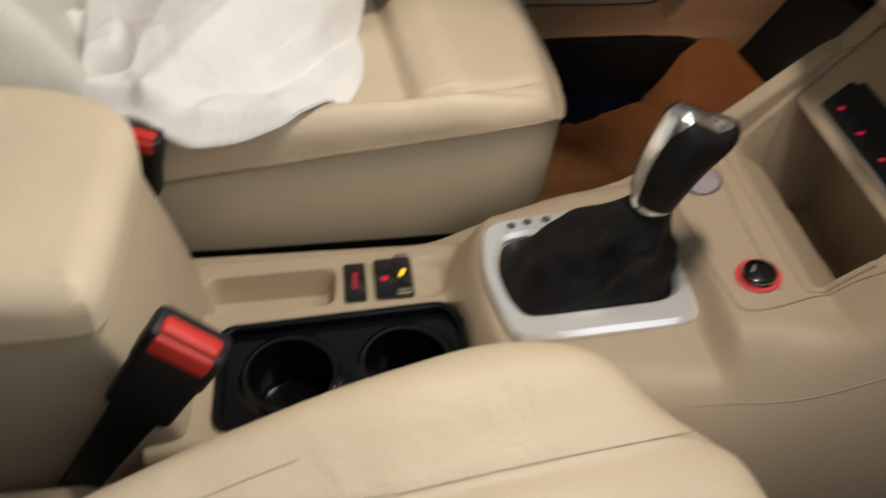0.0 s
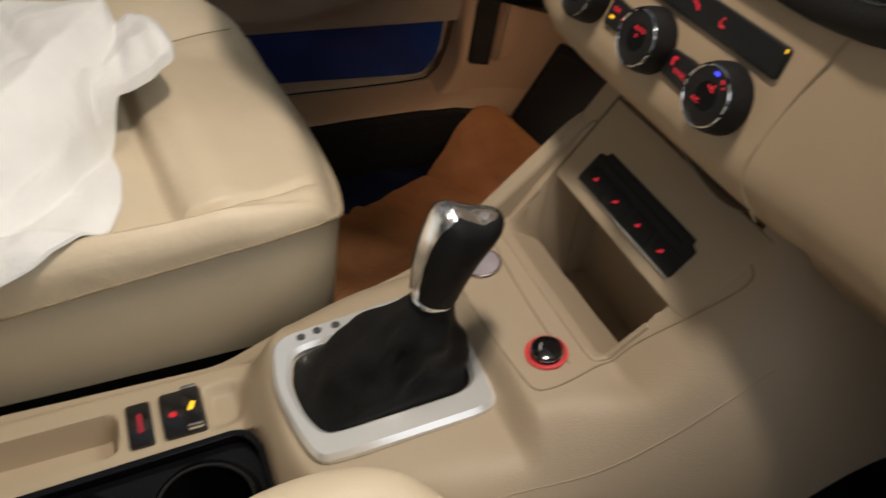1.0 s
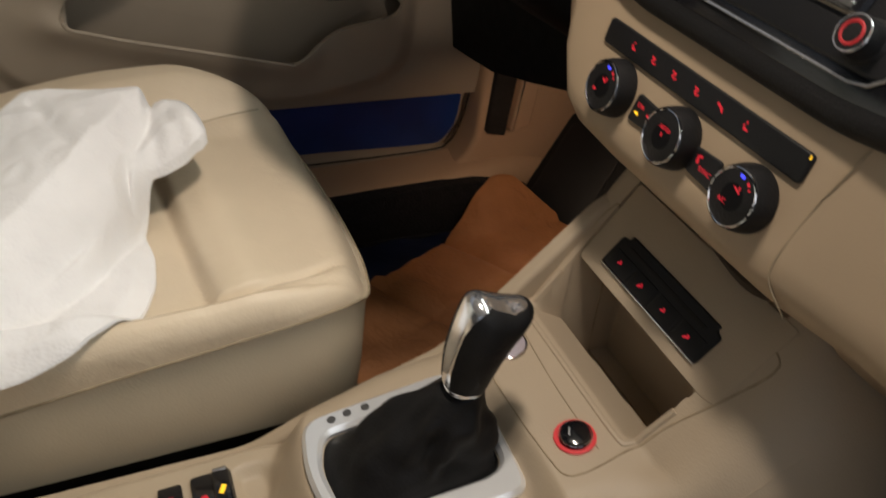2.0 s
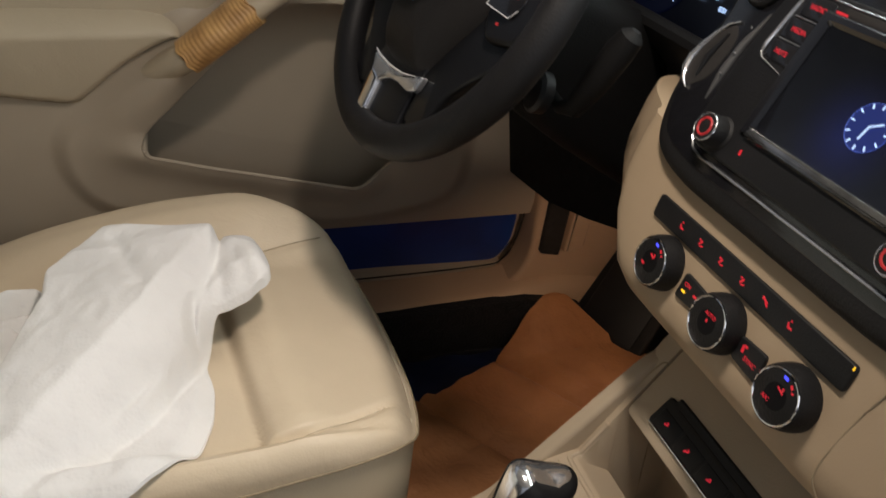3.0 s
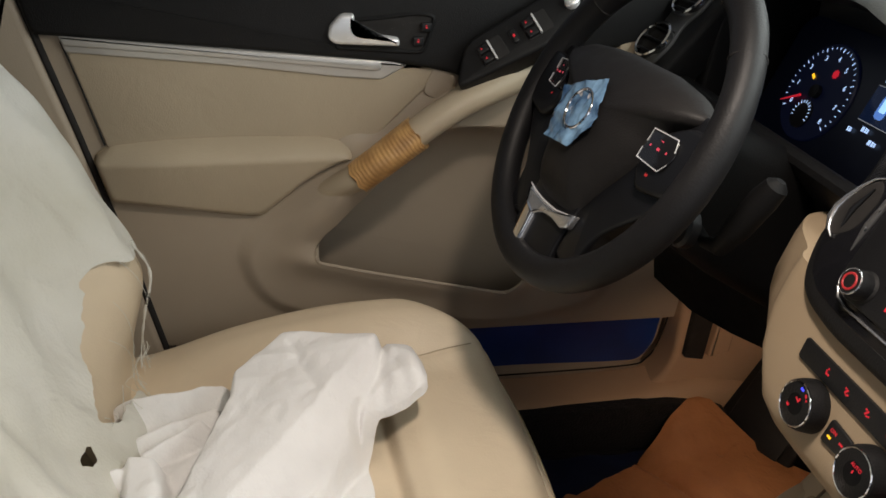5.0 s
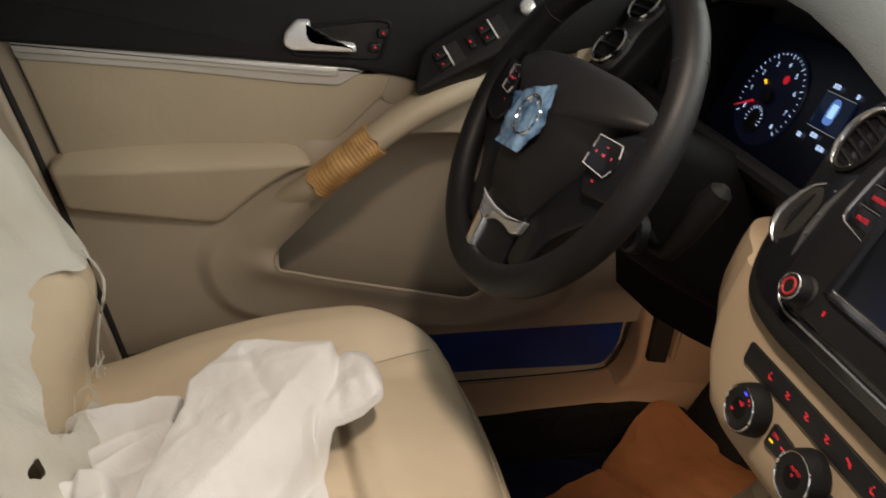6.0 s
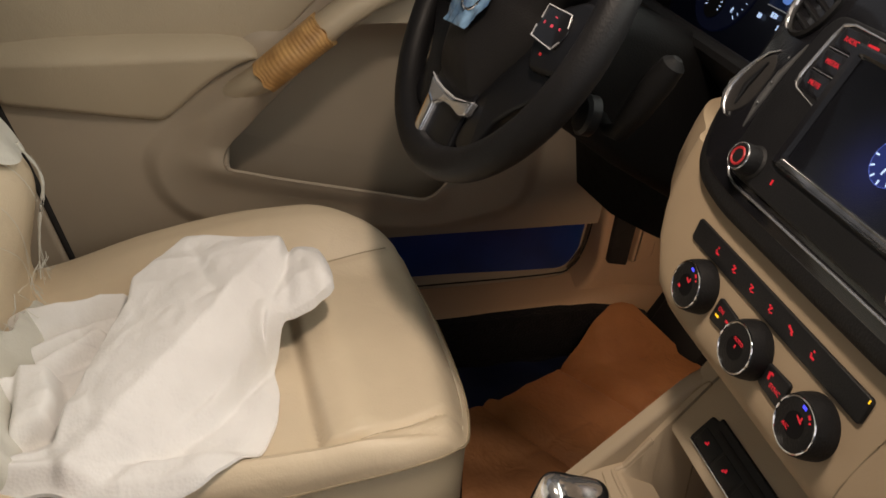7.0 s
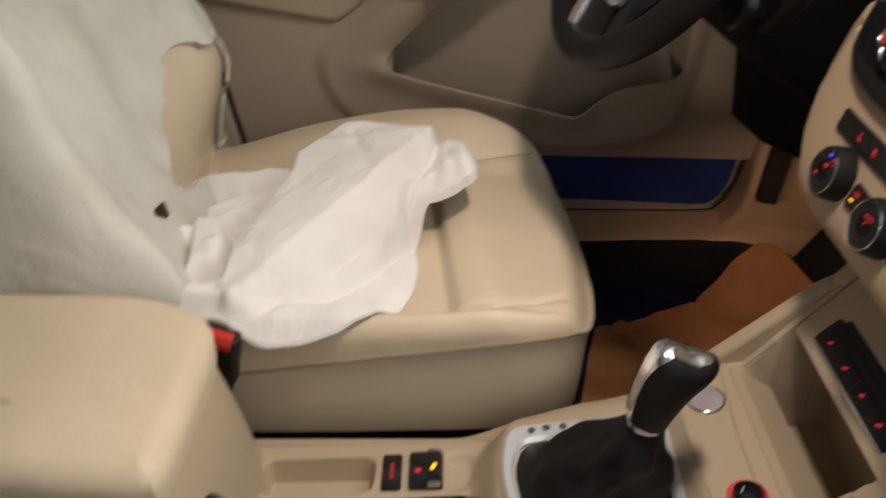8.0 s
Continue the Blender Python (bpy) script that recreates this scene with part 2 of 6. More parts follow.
def poly_distance(x, y, pts):
    """Signed distance of arrays of points to a polygon, negative inside."""
    d = np.full(x.shape, 1e9)
    inside = np.zeros(x.shape, bool)
    n = len(pts)
    for i in range(n):
        ax, ay = pts[i]
        bx, by = pts[(i + 1) % n]
        ex, ey = bx - ax, by - ay
        t = np.clip(((x - ax) * ex + (y - ay) * ey) / (ex * ex + ey * ey + 1e-12), 0, 1)
        d = np.minimum(d, np.hypot(x - ax - t * ex, y - ay - t * ey))
        c = ((ay > y) != (by > y)) & (x < (bx - ax) * (y - ay) / (by - ay + 1e-12) + ax)
        inside ^= c
    return np.where(inside, -d, d)


def seg_distance(x, y, a, b):
    ex, ey = b[0] - a[0], b[1] - a[1]
    t = np.clip(((x - a[0]) * ex + (y - a[1]) * ey) / (ex * ex + ey * ey + 1e-12), 0, 1)
    return np.hypot(x - a[0] - t * ex, y - a[1] - t * ey), t


def sstep(a, b, x):
    t = np.clip((x - a) / (b - a), 0, 1)
    return t * t * (3 - 2 * t)


def relief(us, vs, height, m, keep=None, thick=0.0):
    """A sheet over a grid: height(U, V) above the frame m; keep(U, V) is a distance, below zero where the sheet is, to whose
    zero line the sheet's border is drawn; thick closes it downwards."""
    U, V = np.meshgrid(us, vs, indexing="ij")
    K = np.ones(U.shape, bool)
    if keep:
        step, e = us[1] - us[0], 1e-4
        D = keep(U, V)
        slope = np.sqrt(np.maximum(((keep(U + e, V) - D) / e) ** 2 + ((keep(U, V + e) - D) / e) ** 2, 0.25))
        K = D / slope < 0.5 * step
        for _ in range(2):
            gu, gv = (keep(U + e, V) - D) / e, (keep(U, V + e) - D) / e
            near = (D / slope > -0.62 * step) & K
            norm = np.maximum(gu * gu + gv * gv, 0.25)
            U, V = np.where(near, U - D * gu / norm, U), np.where(near, V - D * gv / norm, V)
            D = keep(U, V)
    H = height(U, V)
    nu, nv = U.shape
    R, T = np.array(m.to_3x3()), np.array(m.translation)
    bm = bmesh.new()
    used = np.zeros(U.shape, bool)
    faces = []
    for i in range(nu - 1):
        for j in range(nv - 1):
            if K[i, j] and K[i + 1, j] and K[i, j + 1] and K[i + 1, j + 1]:
                faces.append((i, j))
                used[i:i + 2, j:j + 2] = True
    P = np.stack([U, V, H], -1) @ R.T + T
    corner = []
    for i in range(nu - 1):
        for j in range(nv - 1):
            four = [(i, j), (i + 1, j), (i + 1, j + 1), (i, j + 1)]
            three = [c for c in four if K[c]]
            if len(three) == 3:
                corner.append(three)
                for c in three:
                    used[c] = True
    vert = {(i, j): bm.verts.new(P[i, j]) for i, j in zip(*np.nonzero(used))}
    for three in corner:
        bm.faces.new([vert[c] for c in three])
    for i, j in faces:
        bm.faces.new((vert[i, j], vert[i + 1, j], vert[i + 1, j + 1], vert[i, j + 1]))
    if thick:
        edge = [e for e in bm.edges if e.is_boundary]
        out = bmesh.ops.extrude_edge_only(bm, edges=edge)
        down = -(m.to_3x3() @ Vector((0, 0, 1))) * thick
        for v in out["geom"]:
            if isinstance(v, bmesh.types.BMVert):
                v.co += down
    return bm


def words(text, size, m, mat, parent, name="lettering"):
    cu = bpy.data.curves.new(name, "FONT")
    cu.body, cu.size, cu.align_x, cu.align_y, cu.extrude = text, size, "CENTER", "CENTER", 0.0002
    tmp = bpy.data.objects.new(name, cu)
    me = bpy.data.meshes.new_from_object(tmp)
    me.transform(m)
    bpy.data.objects.remove(tmp)
    me.materials.append(mat)
    return attach(new(name, me), parent)


def bars(spec, m, mat, parent, name="symbol", thin=1.0):
    """A lit symbol out of small plain bars: (x, y, width, height, turn)."""
    bm = bmesh.new()
    for x, y, w, h, a in spec:
        w, h = w * thin, h * thin
        c, s = math.cos(radians(a)), math.sin(radians(a))
        q = [bm.verts.new(m @ Vector((x + c * p - s * r, y + s * p + c * r, z))) for z in (0, 0.0004) for p, r in ((-w / 2, -h / 2), (w / 2, -h / 2), (w / 2, h / 2), (-w / 2, h / 2))]
        for f in ((0, 1, 2, 3), (4, 5, 6, 7), (0, 1, 5, 4), (1, 2, 6, 5), (2, 3, 7, 6), (3, 0, 4, 7)):
            bm.faces.new([q[k] for k in f])
    return part(name, bm, mat, parent, smooth=False)


# ---- the shell of the car ----
WORLD = Matrix.Identity(4)


def box_bm(x0, x1, y0, y1, z0, z1, bevel=0.004):
    w, h = x1 - x0, y1 - y0
    r = min(bevel * 2, w * 0.3, h * 0.3)
    m = Matrix.Translation(((x0 + x1) / 2, (y0 + y1) / 2, 0))
    return slab(rrect(w, h, r, 3), m, z0, z1, min(bevel, (z1 - z0) * 0.4))


floor = part("floor", relief(np.arange(-1.2, 1.21, 0.04), np.arange(-0.9, 0.86, 0.04),
                             lambda u, v: 0.02 + 0.004 * np.sin(u * 31) * np.cos(v * 23) + 0.10 * sstep(0.88, 1.2, u), WORLD, thick=0.05), CARPET)
tagged(floor, "black carpet on the car floor", "floor", kind="structure")
roof = part("ceiling", box_bm(-1.3, 0.75, -0.75, 0.75, 1.30, 1.34), ROOFCLOTH)
tagged(roof, "grey cloth headliner", "ceiling", kind="structure")
rear = part("wall_rear", box_bm(-1.3, -1.2, -0.9, 0.9, 0.0, 1.3), SOFTBLACK)
tagged(rear, "dark rear bulkhead of the cabin", "wall", kind="structure")
fire = part("wall_front", box_bm(1.15, 1.2, -0.9, 0.9, 0.0, 0.86), CARPET)
tagged(fire, "black carpeted firewall of the footwell", "wall", kind="structure")
outer = part("wall_left", box_bm(-1.3, 1.2, 0.86, 0.90, 0.0, 0.90), SOFTBLACK)
tagged(outer, "dark outer skin behind the door", "wall", kind="structure")
rightw = part("wall_right", box_bm(-1.3, 1.2, -0.94, -0.90, 0.0, 0.45), SOFTBLACK)
tagged(rightw, "dark sill below the open passenger door", "wall", kind="structure")

# sill and kick panel on the driver's side, one beige moulding tinted as warmly lit
sill = thing("door_sill", "beige sill trim and kick panel tinted by warm light, black slot", "trim", (0.5, 0.74, 0.02), kind="structure")
rings = []
for x, yi, top, bot in ((-0.30, 0.690, 0.125, 0.02), (0.30, 0.690, 0.125, 0.02), (0.50, 0.690, 0.123, 0.02), (0.64, 0.691, 0.126, 0.02), (0.70, 0.694, 0.134, 0.025), (0.76, 0.701, 0.138, 0.034), (0.82, 0.711, 0.135, 0.048),
                        (0.87, 0.722, 0.130, 0.066), (0.905, 0.734, 0.122, 0.085)):
    rings.append([(x, yi + 0.010, bot), (x, yi, bot + (top - bot) * 0.42), (x, yi + 0.005, bot + (top - bot) * 0.74), (x, yi + 0.016, top - 0.008), (x, yi + 0.032, top - 0.001), (x, 0.790, top + 0.004), (x, 0.800, top - 0.005), (x, 0.800, bot)])
part("sill_trim", rings_mesh(rings), WARMLIT, sill)
kick = round_poly([(0.665, 0.02), (0.665, 0.118), (0.700, 0.150), (0.715, 0.190), (0.715, 0.40), (0.95, 0.40), (1.02, 0.14), (0.90, 0.09), (0.84, 0.05), (0.80, 0.02)], 0.02)
M_KICK = axes((0, 0.70, 0), (1, 0, 0), (0, 0, 1), (0, -1, 0))
part("kick_panel", slab(kick, M_KICK, -0.115, -0.035, 0.012, 4), WARMLIT, sill)
slot = round_poly([(0.728, 0.196), (0.766, 0.188), (0.782, 0.38), (0.738, 0.38)], 0.004)
part("release_slot", slab(slot, M_KICK, -0.04, -0.022, 0.003), GAP, sill, "black slot of the bonnet release")
lever = round_poly([(0.772, 0.196), (0.812, 0.205), (0.820, 0.29), (0.784, 0.31)], 0.006)
part("release_lever", slab(lever, M_KICK, -0.04, -0.015, 0.006), WARMLIT, sill, "beige release lever tinted by warm light")
part("carpet_edge", slab([(-0.3, 0.02), (0.80, 0.02), (0.815, 0.088), (0.795, 0.098), (0.75, 0.112), (0.70, 0.1205), (0.64, 0.1200), (0.46, 0.1165), (-0.3, 0.115)], M_KICK, -0.04, 0.014, 0.004), CARPET, sill)

rest = thing("foot_rest", "black plastic foot rest beside the kick panel", "foot rest", (0.875, 0.640, 0.03))
M_REST = axes((0.875, 0.640, 0.130), (0.36, -0.93, 0.0), (0.56, 0.20, 0.80), Vector((0.36, -0.93, 0.0)).cross(Vector((0.56, 0.20, 0.80))))
part("plate", slab(round_poly([(-0.085, -0.10), (0.085, -0.10), (0.085, 0.11), (-0.075, 0.11)], 0.010), M_REST, -0.10, 0.0, 0.006), SOFTBLACK, rest)
part("tread", slab(rrect(0.125, 0.170, 0.008), M_REST @ Matrix.Translation((0.0, 0.005, 0)), -0.002, 0.003, 0.002), BLACK, rest, "raised black tread")

# ---- floor coverings ----
mat_outline = [(0.36, 0.27), (0.378, 0.36), (0.405, 0.47), (0.425, 0.533), (0.470, 0.556), (0.485, 0.548), (0.545, 0.588), (0.600, 0.602), (0.622, 0.622), (0.68, 0.662),
               (0.735, 0.694), (0.758, 0.700), (0.778, 0.690), (0.850, 0.600), (0.93, 0.46), (0.98, 0.27)]


def mat_height(u, v):
    d1, _ = seg_distance(u, v, (0.618, 0.618), (0.80, 0.33))
    d2, _ = seg_distance(u, v, (0.455, 0.55), (0.62, 0.30))
    d3, _ = seg_distance(u, v, (0.80, 0.62), (0.765, 0.60))
    far = sstep(0.62, 0.80, u + 0.3 * (v - 0.5))
    h = 0.048 + 0.022 * far + 0.05 * sstep(0.86, 1.0, u) - 0.012 * np.exp(-np.abs(d1) / 0.004) - 0.008 * np.exp(-np.abs(d2) / 0.005) - 0.005 * np.exp(-(d3 / 0.005) ** 2)
    h += 0.006 * np.exp(-((d1 - 0.03) / 0.03) ** 2) + 0.052 * np.clip((v - 0.600) / 0.090, 0, 1) * sstep(0.62, 0.70, u)
    d4, _ = seg_distance(u, v, (0.66, 0.50), (0.50, 0.42))
    h = h - 0.003 * np.exp(-(d4 / 0.005) ** 2) + 0.004 * np.exp(-((d2 - 0.035) / 0.025) ** 2)
    return h + 0.003 * np.sin(u * 31 + 6 * v) * np.sin(v * 27 + 4 * u) + 0.001 * np.sin(u * 90 + v * 60)


kraft = part("paper_floor_mat", relief(np.arange(0.34, 1.0, 0.004), np.arange(0.26, 0.78, 0.004), mat_height, WORLD,
                                       lambda u, v: poly_distance(u, v, mat_outline), thick=0.004), KRAFT)
tagged(kraft, "creased brown kraft paper mat over the driver's footwell floor", "floor mat")
film = part("floor_film", relief(np.arange(0.30, 0.66, 0.01), np.arange(0.42, 0.668, 0.01), lambda u, v: 0.036 + 0.003 * np.sin(u * 60 + v * 20) * np.sin(v * 50), WORLD, thick=0.003), NAVY)
tagged(film, "dark blue plastic film on the footwell carpet", "plastic film")

# ---- the driver's door ----
door = thing("door_1", "closed beige driver's door with a black top, silver strip and wrapped grab bar", "door", (0.25, 0.79, 0.13), kind="structure")
YD = 0.755
M_DOOR = axes((0, YD, 0), (1, 0, 0), (0, 0, 1), (0, -1, 0))
pocket = round_poly([(0.262, 0.645), (0.141, 0.536), (0.072, 0.464), (0.064, 0.436), (0.100, 0.4235), (0.152, 0.4085), (0.387, 0.352), (0.455, 0.400), (0.560, 0.420), (0.560, 0.640)], 0.022, 6)
door_outline = [(-0.298, 0.80), (-0.188, 0.257), (-0.166, 0.131), (0.30, 0.131), (0.62, 0.132), (0.680, 0.145), (0.706, 0.19), (0.718, 0.31), (0.735, 0.80)]


bulge = round_poly([(-0.040, 0.46), (-0.036, 0.40), (-0.005, 0.350), (0.07, 0.322), (0.40, 0.285), (0.56, 0.32), (0.60, 0.70), (0.30, 0.72), (0.10, 0.57)], 0.05, 6)


def door_height(u, v):
    dp = poly_distance(u, v, pocket)
    h = 0.009 * sstep(0.024, -0.006, poly_distance(u, v, bulge))
    h = h + 0.016 * np.exp(-(np.maximum(dp, 0) / 0.032) ** 2) * sstep(0.475, 0.425, v + 0.2 * (u - 0.06)) * sstep(0.46, 0.40, u)
    d, t = seg_distance(u, v, (0.02, 0.455), (0.15, 0.575))
    h = h + 0.014 * np.exp(-(d / 0.05) ** 2) * sstep(-0.04, 0.06, u)
    root, along = seg_distance(u, v, (0.0, 0.445), (0.140, 0.590))
    h = h + (0.004 + 0.034 * sstep(0.1, 1.0, along)) * np.exp(-(root / (0.055 - 0.022 * along)) ** 2)
    h = h - (0.085 + h) * sstep(0.002, -0.006, dp)
    # the film-covered foot of the door lies further out
    return h - 0.012 * sstep(0.32, 0.20, v) - 0.035 * sstep(0.266, 0.250, v + 0.01 * (u - 0.4))


def door_keep(u, v):
    """The panel's outline, less a slot along the foot of the pocket."""
    low = np.interp(u, [0.06, 0.10, 0.152, 0.387, 0.455, 0.56], [0.436, 0.4235, 0.4085, 0.352, 0.40, 0.42])
    cut = np.maximum(np.maximum(poly_distance(u, v, pocket) - 0.0022, v - low - 0.016), 0.072 - u)
    return np.maximum(poly_distance(u, v, door_outline), -cut)


part("door_panel", relief(np.arange(-0.30, 0.742, 0.0026), np.arange(0.13, 0.80, 0.0026), door_height, M_DOOR,
                          door_keep, thick=0.007), DOORSKIN, door)
inner = round_poly([(0.03, 0.50), (0.03, 0.36), (0.20, 0.31), (0.40, 0.278), (0.60, 0.278), (0.60, 0.55)], 0.01)
part("pocket_back", slab(inner, M_DOOR, -0.094, -0.0854, 0.002), DOORSKIN, door, "back of the deep door pocket")
part("foot_edge", slab(round_poly([(-0.15, 0.105), (0.69, 0.105), (0.69, 0.136), (-0.15, 0.136)], 0.004), M_DOOR, -0.060, -0.046, 0.003), DOORSKIN, door, "beige lower edge of the door")
lip_line = smooth_path([(0.0700, 0.456, 0), (0.0680, 0.442, 0), (0.075, 0.432, 0), (0.100, 0.4235, 0), (0.152, 0.4085, 0), (0.25, 0.385, 0), (0.372, 0.3556, 0), (0.390, 0.356, 0), (0.430, 0.383, 0)], 6)
part("pocket_lip", tube([M_DOOR @ Vector((p.x, p.y - 0.002, float(door_height(np.array([p.x]), np.array([p.y - 0.006]))[0]) - 0.0012)) for p in lip_line], [0.0008] + [0.0032] * (len(lip_line) - 2) + [0.0008], 8), DOORSKIN, door, "rounded lip of the door pocket")
# blue film on the foot of the door
foot = round_poly([(0.0, 0.158), (0.443, 0.1540), (0.60, 0.1475), (0.672, 0.1465), (0.698, 0.185), (0.706, 0.252), (0.335, 0.2605), (0.0, 0.268)], 0.018)
part("blue_film", slab(foot, M_DOOR, -0.05, -0.040, 0.001), FILM, door, "dark blue protective film on the foot of the door")
# gasket along the rear edge and the pillar trim behind it
part("gasket", tube([(-0.312, YD - 0.001, 0.86), (-0.297, YD - 0.001, 0.793), (-0.266, YD - 0.001, 0.655), (-0.248, YD - 0.001, 0.566), (-0.228, YD - 0.001, 0.475), (-0.190, YD - 0.001, 0.26), (-0.168, YD, 0.13)], 0.0052, 8), GAP, door, "black rubber door gasket")
part("front_gasket", tube(smooth_path([(0.735, YD + 0.012, 0.42), (0.7205, YD + 0.014, 0.30), (0.7150, YD + 0.030, 0.25), (0.7100, YD + 0.042, 0.19), (0.689, YD + 0.043, 0.146), (0.63, YD + 0.043, 0.1315), (0.30, YD + 0.043, 0.1305), (0.0, YD + 0.043, 0.1305)], 6), 0.0016, 8), GAP, door, "black rubber door gasket")
pil = round_poly([(-0.303, 0.86), (-0.290, 0.793), (-0.258, 0.655), (-0.240, 0.566), (-0.220, 0.475), (-0.182, 0.26), (-0.158, 0.11), (-0.60, 0.11), (-0.60, 0.86)], 0.004)
post = part("pillar_trim", slab(pil, axes((-0.012, YD, 0), (1, 0, 0), (0, 0, 1), (0, -1, 0)), -0.05, 0.012, 0.010, 4), DOORSKIN)
tagged(post, "beige plastic trim of the pillar behind the door", "trim", kind="structure")

# vinyl insert, silver strip and black top
ins = round_poly([(-0.264, 0.788), (-0.228, 0.628), (0.145, 0.610), (0.285, 0.745), (0.195, 0.745)], 0.008)
part("insert", slab(ins, M_DOOR, -0.006, 0.006, 0.005, 3), VINYL, door, "beige vinyl insert")
strip = round_poly([(-0.266, 0.799), (-0.259, 0.7727), (-0.045, 0.7512), (0.114, 0.7304), (0.180, 0.7245), (0.203, 0.737), (0.219, 0.7455), (0.190, 0.755)], 0.005)
part("strip", slab(strip, M_DOOR, 0.0, 0.0105, 0.003, 3), SILVER, door, "silver-painted strip")
ridge = round_poly([(-0.264, 0.797), (-0.260, 0.783), (-0.045, 0.7615), (0.170, 0.7385), (0.180, 0.7415), (0.180, 0.754)], 0.003)
part("strip_ridge", slab(ridge, M_DOOR, 0.0, 0.0150, 0.0035, 3), SILVER, door, "raised upper half of the silver strip")
line = [(-0.264, 0.788), (-0.248, 0.722), (-0.230, 0.634)]
part("insert_seam", tube([(x, YD - 0.0055, z) for x, z in line], 0.0014, 6), GAP, door, "dark seam at the rear of the insert")
top = round_poly([(-0.312, 0.875), (-0.298, 0.799), (0.0, 0.7722), (0.198, 0.7510), (0.256, 0.740), (0.282, 0.7336), (0.325, 0.7174), (0.365, 0.7018), (0.43, 0.715), (0.50, 0.76), (0.74, 0.80), (0.74, 0.875)], 0.012)
part("upper_trim", slab(top, M_DOOR, -0.03, 0.0175, 0.008, 4), SOFTBLACK, door, "black upper door trim")
ledge = round_poly([(-0.31, 0.868), (0.74, 0.850), (0.74, 0.882), (-0.31, 0.882)], 0.006)
part("window_ledge", slab(ledge, M_DOOR, -0.06, 0.004, 0.004), SILVER, door, "grey window ledge")

# inside handle
dish = round_poly([(0.108, 0.772), (0.125, 0.815), (0.235, 0.826), (0.262, 0.820), (0.243, 0.762)], 0.014)
cup = part("handle_recess", frame_ring(dish, inset(dish, 0.007), M_DOOR, 0.010, 0.0205, 0.003), SOFTBLACK, door)
part("recess_floor", slab(inset(dish, 0.006), M_DOOR, 0.008, 0.0180, 0.001), GAP, cup)
hook = round_poly([(0.106, 0.808), (0.122, 0.824), (0.142, 0.824), (0.141, 0.804), (0.146, 0.7975), (0.205, 0.7895), (0.206, 0.777), (0.112, 0.782), (0.102, 0.791)], 0.006, 5)
part("inside_handle", slab(hook, M_DOOR, 0.012, 0.030, 0.006, 5), SATIN, door, "bright chrome inside handle")
for lz, ls in ((0.803, 0.245), (0.783, 0.233)):
    b = part("lock_button", slab(rrect(0.016, 0.013, 0.003), axes((ls, YD - 0.017, lz), (1, 0, 0), (0, 0, 1), (0, -1, 0)), 0, 0.006, 0.002), BLACK, door)
    bars([(0, 0, 0.005, 0.004, 0), (0, 0.003, 0.003, 0.002, 0)], axes((ls, YD - 0.0235, lz), (1, 0, 0), (0, 0, 1), (0, -1, 0)), RED, b, thin=0.6)

# window switch pod on the sloping end of the black trim
M_POD = axes((0.372, 0.694, 0.796), (0.86, 0.0, 0.50), (-0.36, 0.62, 0.62), Vector((0.86, 0.0, 0.50)).cross(Vector((-0.36, 0.62, 0.62))))
pod = part("switch_pod", slab(round_poly([(-0.115, -0.022), (0.02, -0.034), (0.13, -0.030), (0.13, 0.034), (-0.07, 0.034)], 0.02), M_POD, -0.04, 0.004, 0.006, 4), SOFTBLACK, door, "black window switch pod")
for sx in (-0.042, 0.030):
    well = part("switch_well", slab(rrect(0.040, 0.034, 0.004), M_POD @ Matrix.Translation((sx, 0, 0)), 0.003, 0.0055, 0.001), GAP, door)
    for sy in (-0.008, 0.008):
        q = M_POD @ Matrix.Translation((sx - 0.010, sy, 0))
        sw = part("window_switch", slab(rrect(0.018, 0.013, 0.003), q, 0.004, 0.011, 0.002), BLACK, door)
        part("switch_edge", slab(rrect(0.0030, 0.0155, 0.0006), q @ Matrix.Translation((0.0105, 0, 0)), 0.006, 0.0125, 0.0006), SATIN, sw)
        bars([(0, 0, 0.004, 0.003, 0), (0, 0.002, 0.002, 0.002, 0)], q @ Matrix.Translation((-0.002, 0, 0.0112)), RED, sw, thin=0.6)
mid = part("child_lock_button", slab(rrect(0.010, 0.022, 0.004), M_POD @ Matrix.Translation((-0.005, 0.002, 0)), 0.003, 0.008, 0.002), BLACK, door)
bars([(0, 0, 0.003, 0.004, 0)], M_POD @ Matrix.Translation((-0.005, 0.002, 0.0082)), RED, mid)
part("mirror_knob", lathe([(0.011, 0.0), (0.011, 0.008), (0.009, 0.011), (0.006, 0.012), (0.0, 0.012)], M_POD @ Matrix.Translation((0.088, 0.002, 0.003)), 24), SATIN, door, "ribbed mirror adjuster knob")

# arm pad: a soft padded bolster
arm_out = round_poly([(-0.250, 0.618), (-0.236, 0.545), (-0.152, 0.531), (-0.069, 0.516), (-0.020, 0.5085), (-0.004, 0.5150), (0.060, 0.5694), (0.091, 0.5887), (0.118, 0.6015), (0.139, 0.604), (0.132, 0.622), (0.110, 0.634), (0.080, 0.640), (-0.05, 0.6445), (-0.15, 0.642), (-0.222, 0.636)], 0.012, 5)


def pad_height(u, v):
    d = -poly_distance(u, v, arm_out)
    edge = np.sqrt(np.clip(1 - (1 - np.clip(d / 0.012, 0, 1)) ** 2, 0, 1))
    ledge = sstep(0.652, 0.612, v + 0.008 * sstep(-0.1, -0.25, u))
    face = 0.014 + 0.026 * np.clip((v - 0.515) / 0.095, 0, 1) * sstep(-0.34, -0.12, u)
    return 0.001 + edge * (0.006 + (face - 0.006) * ledge)


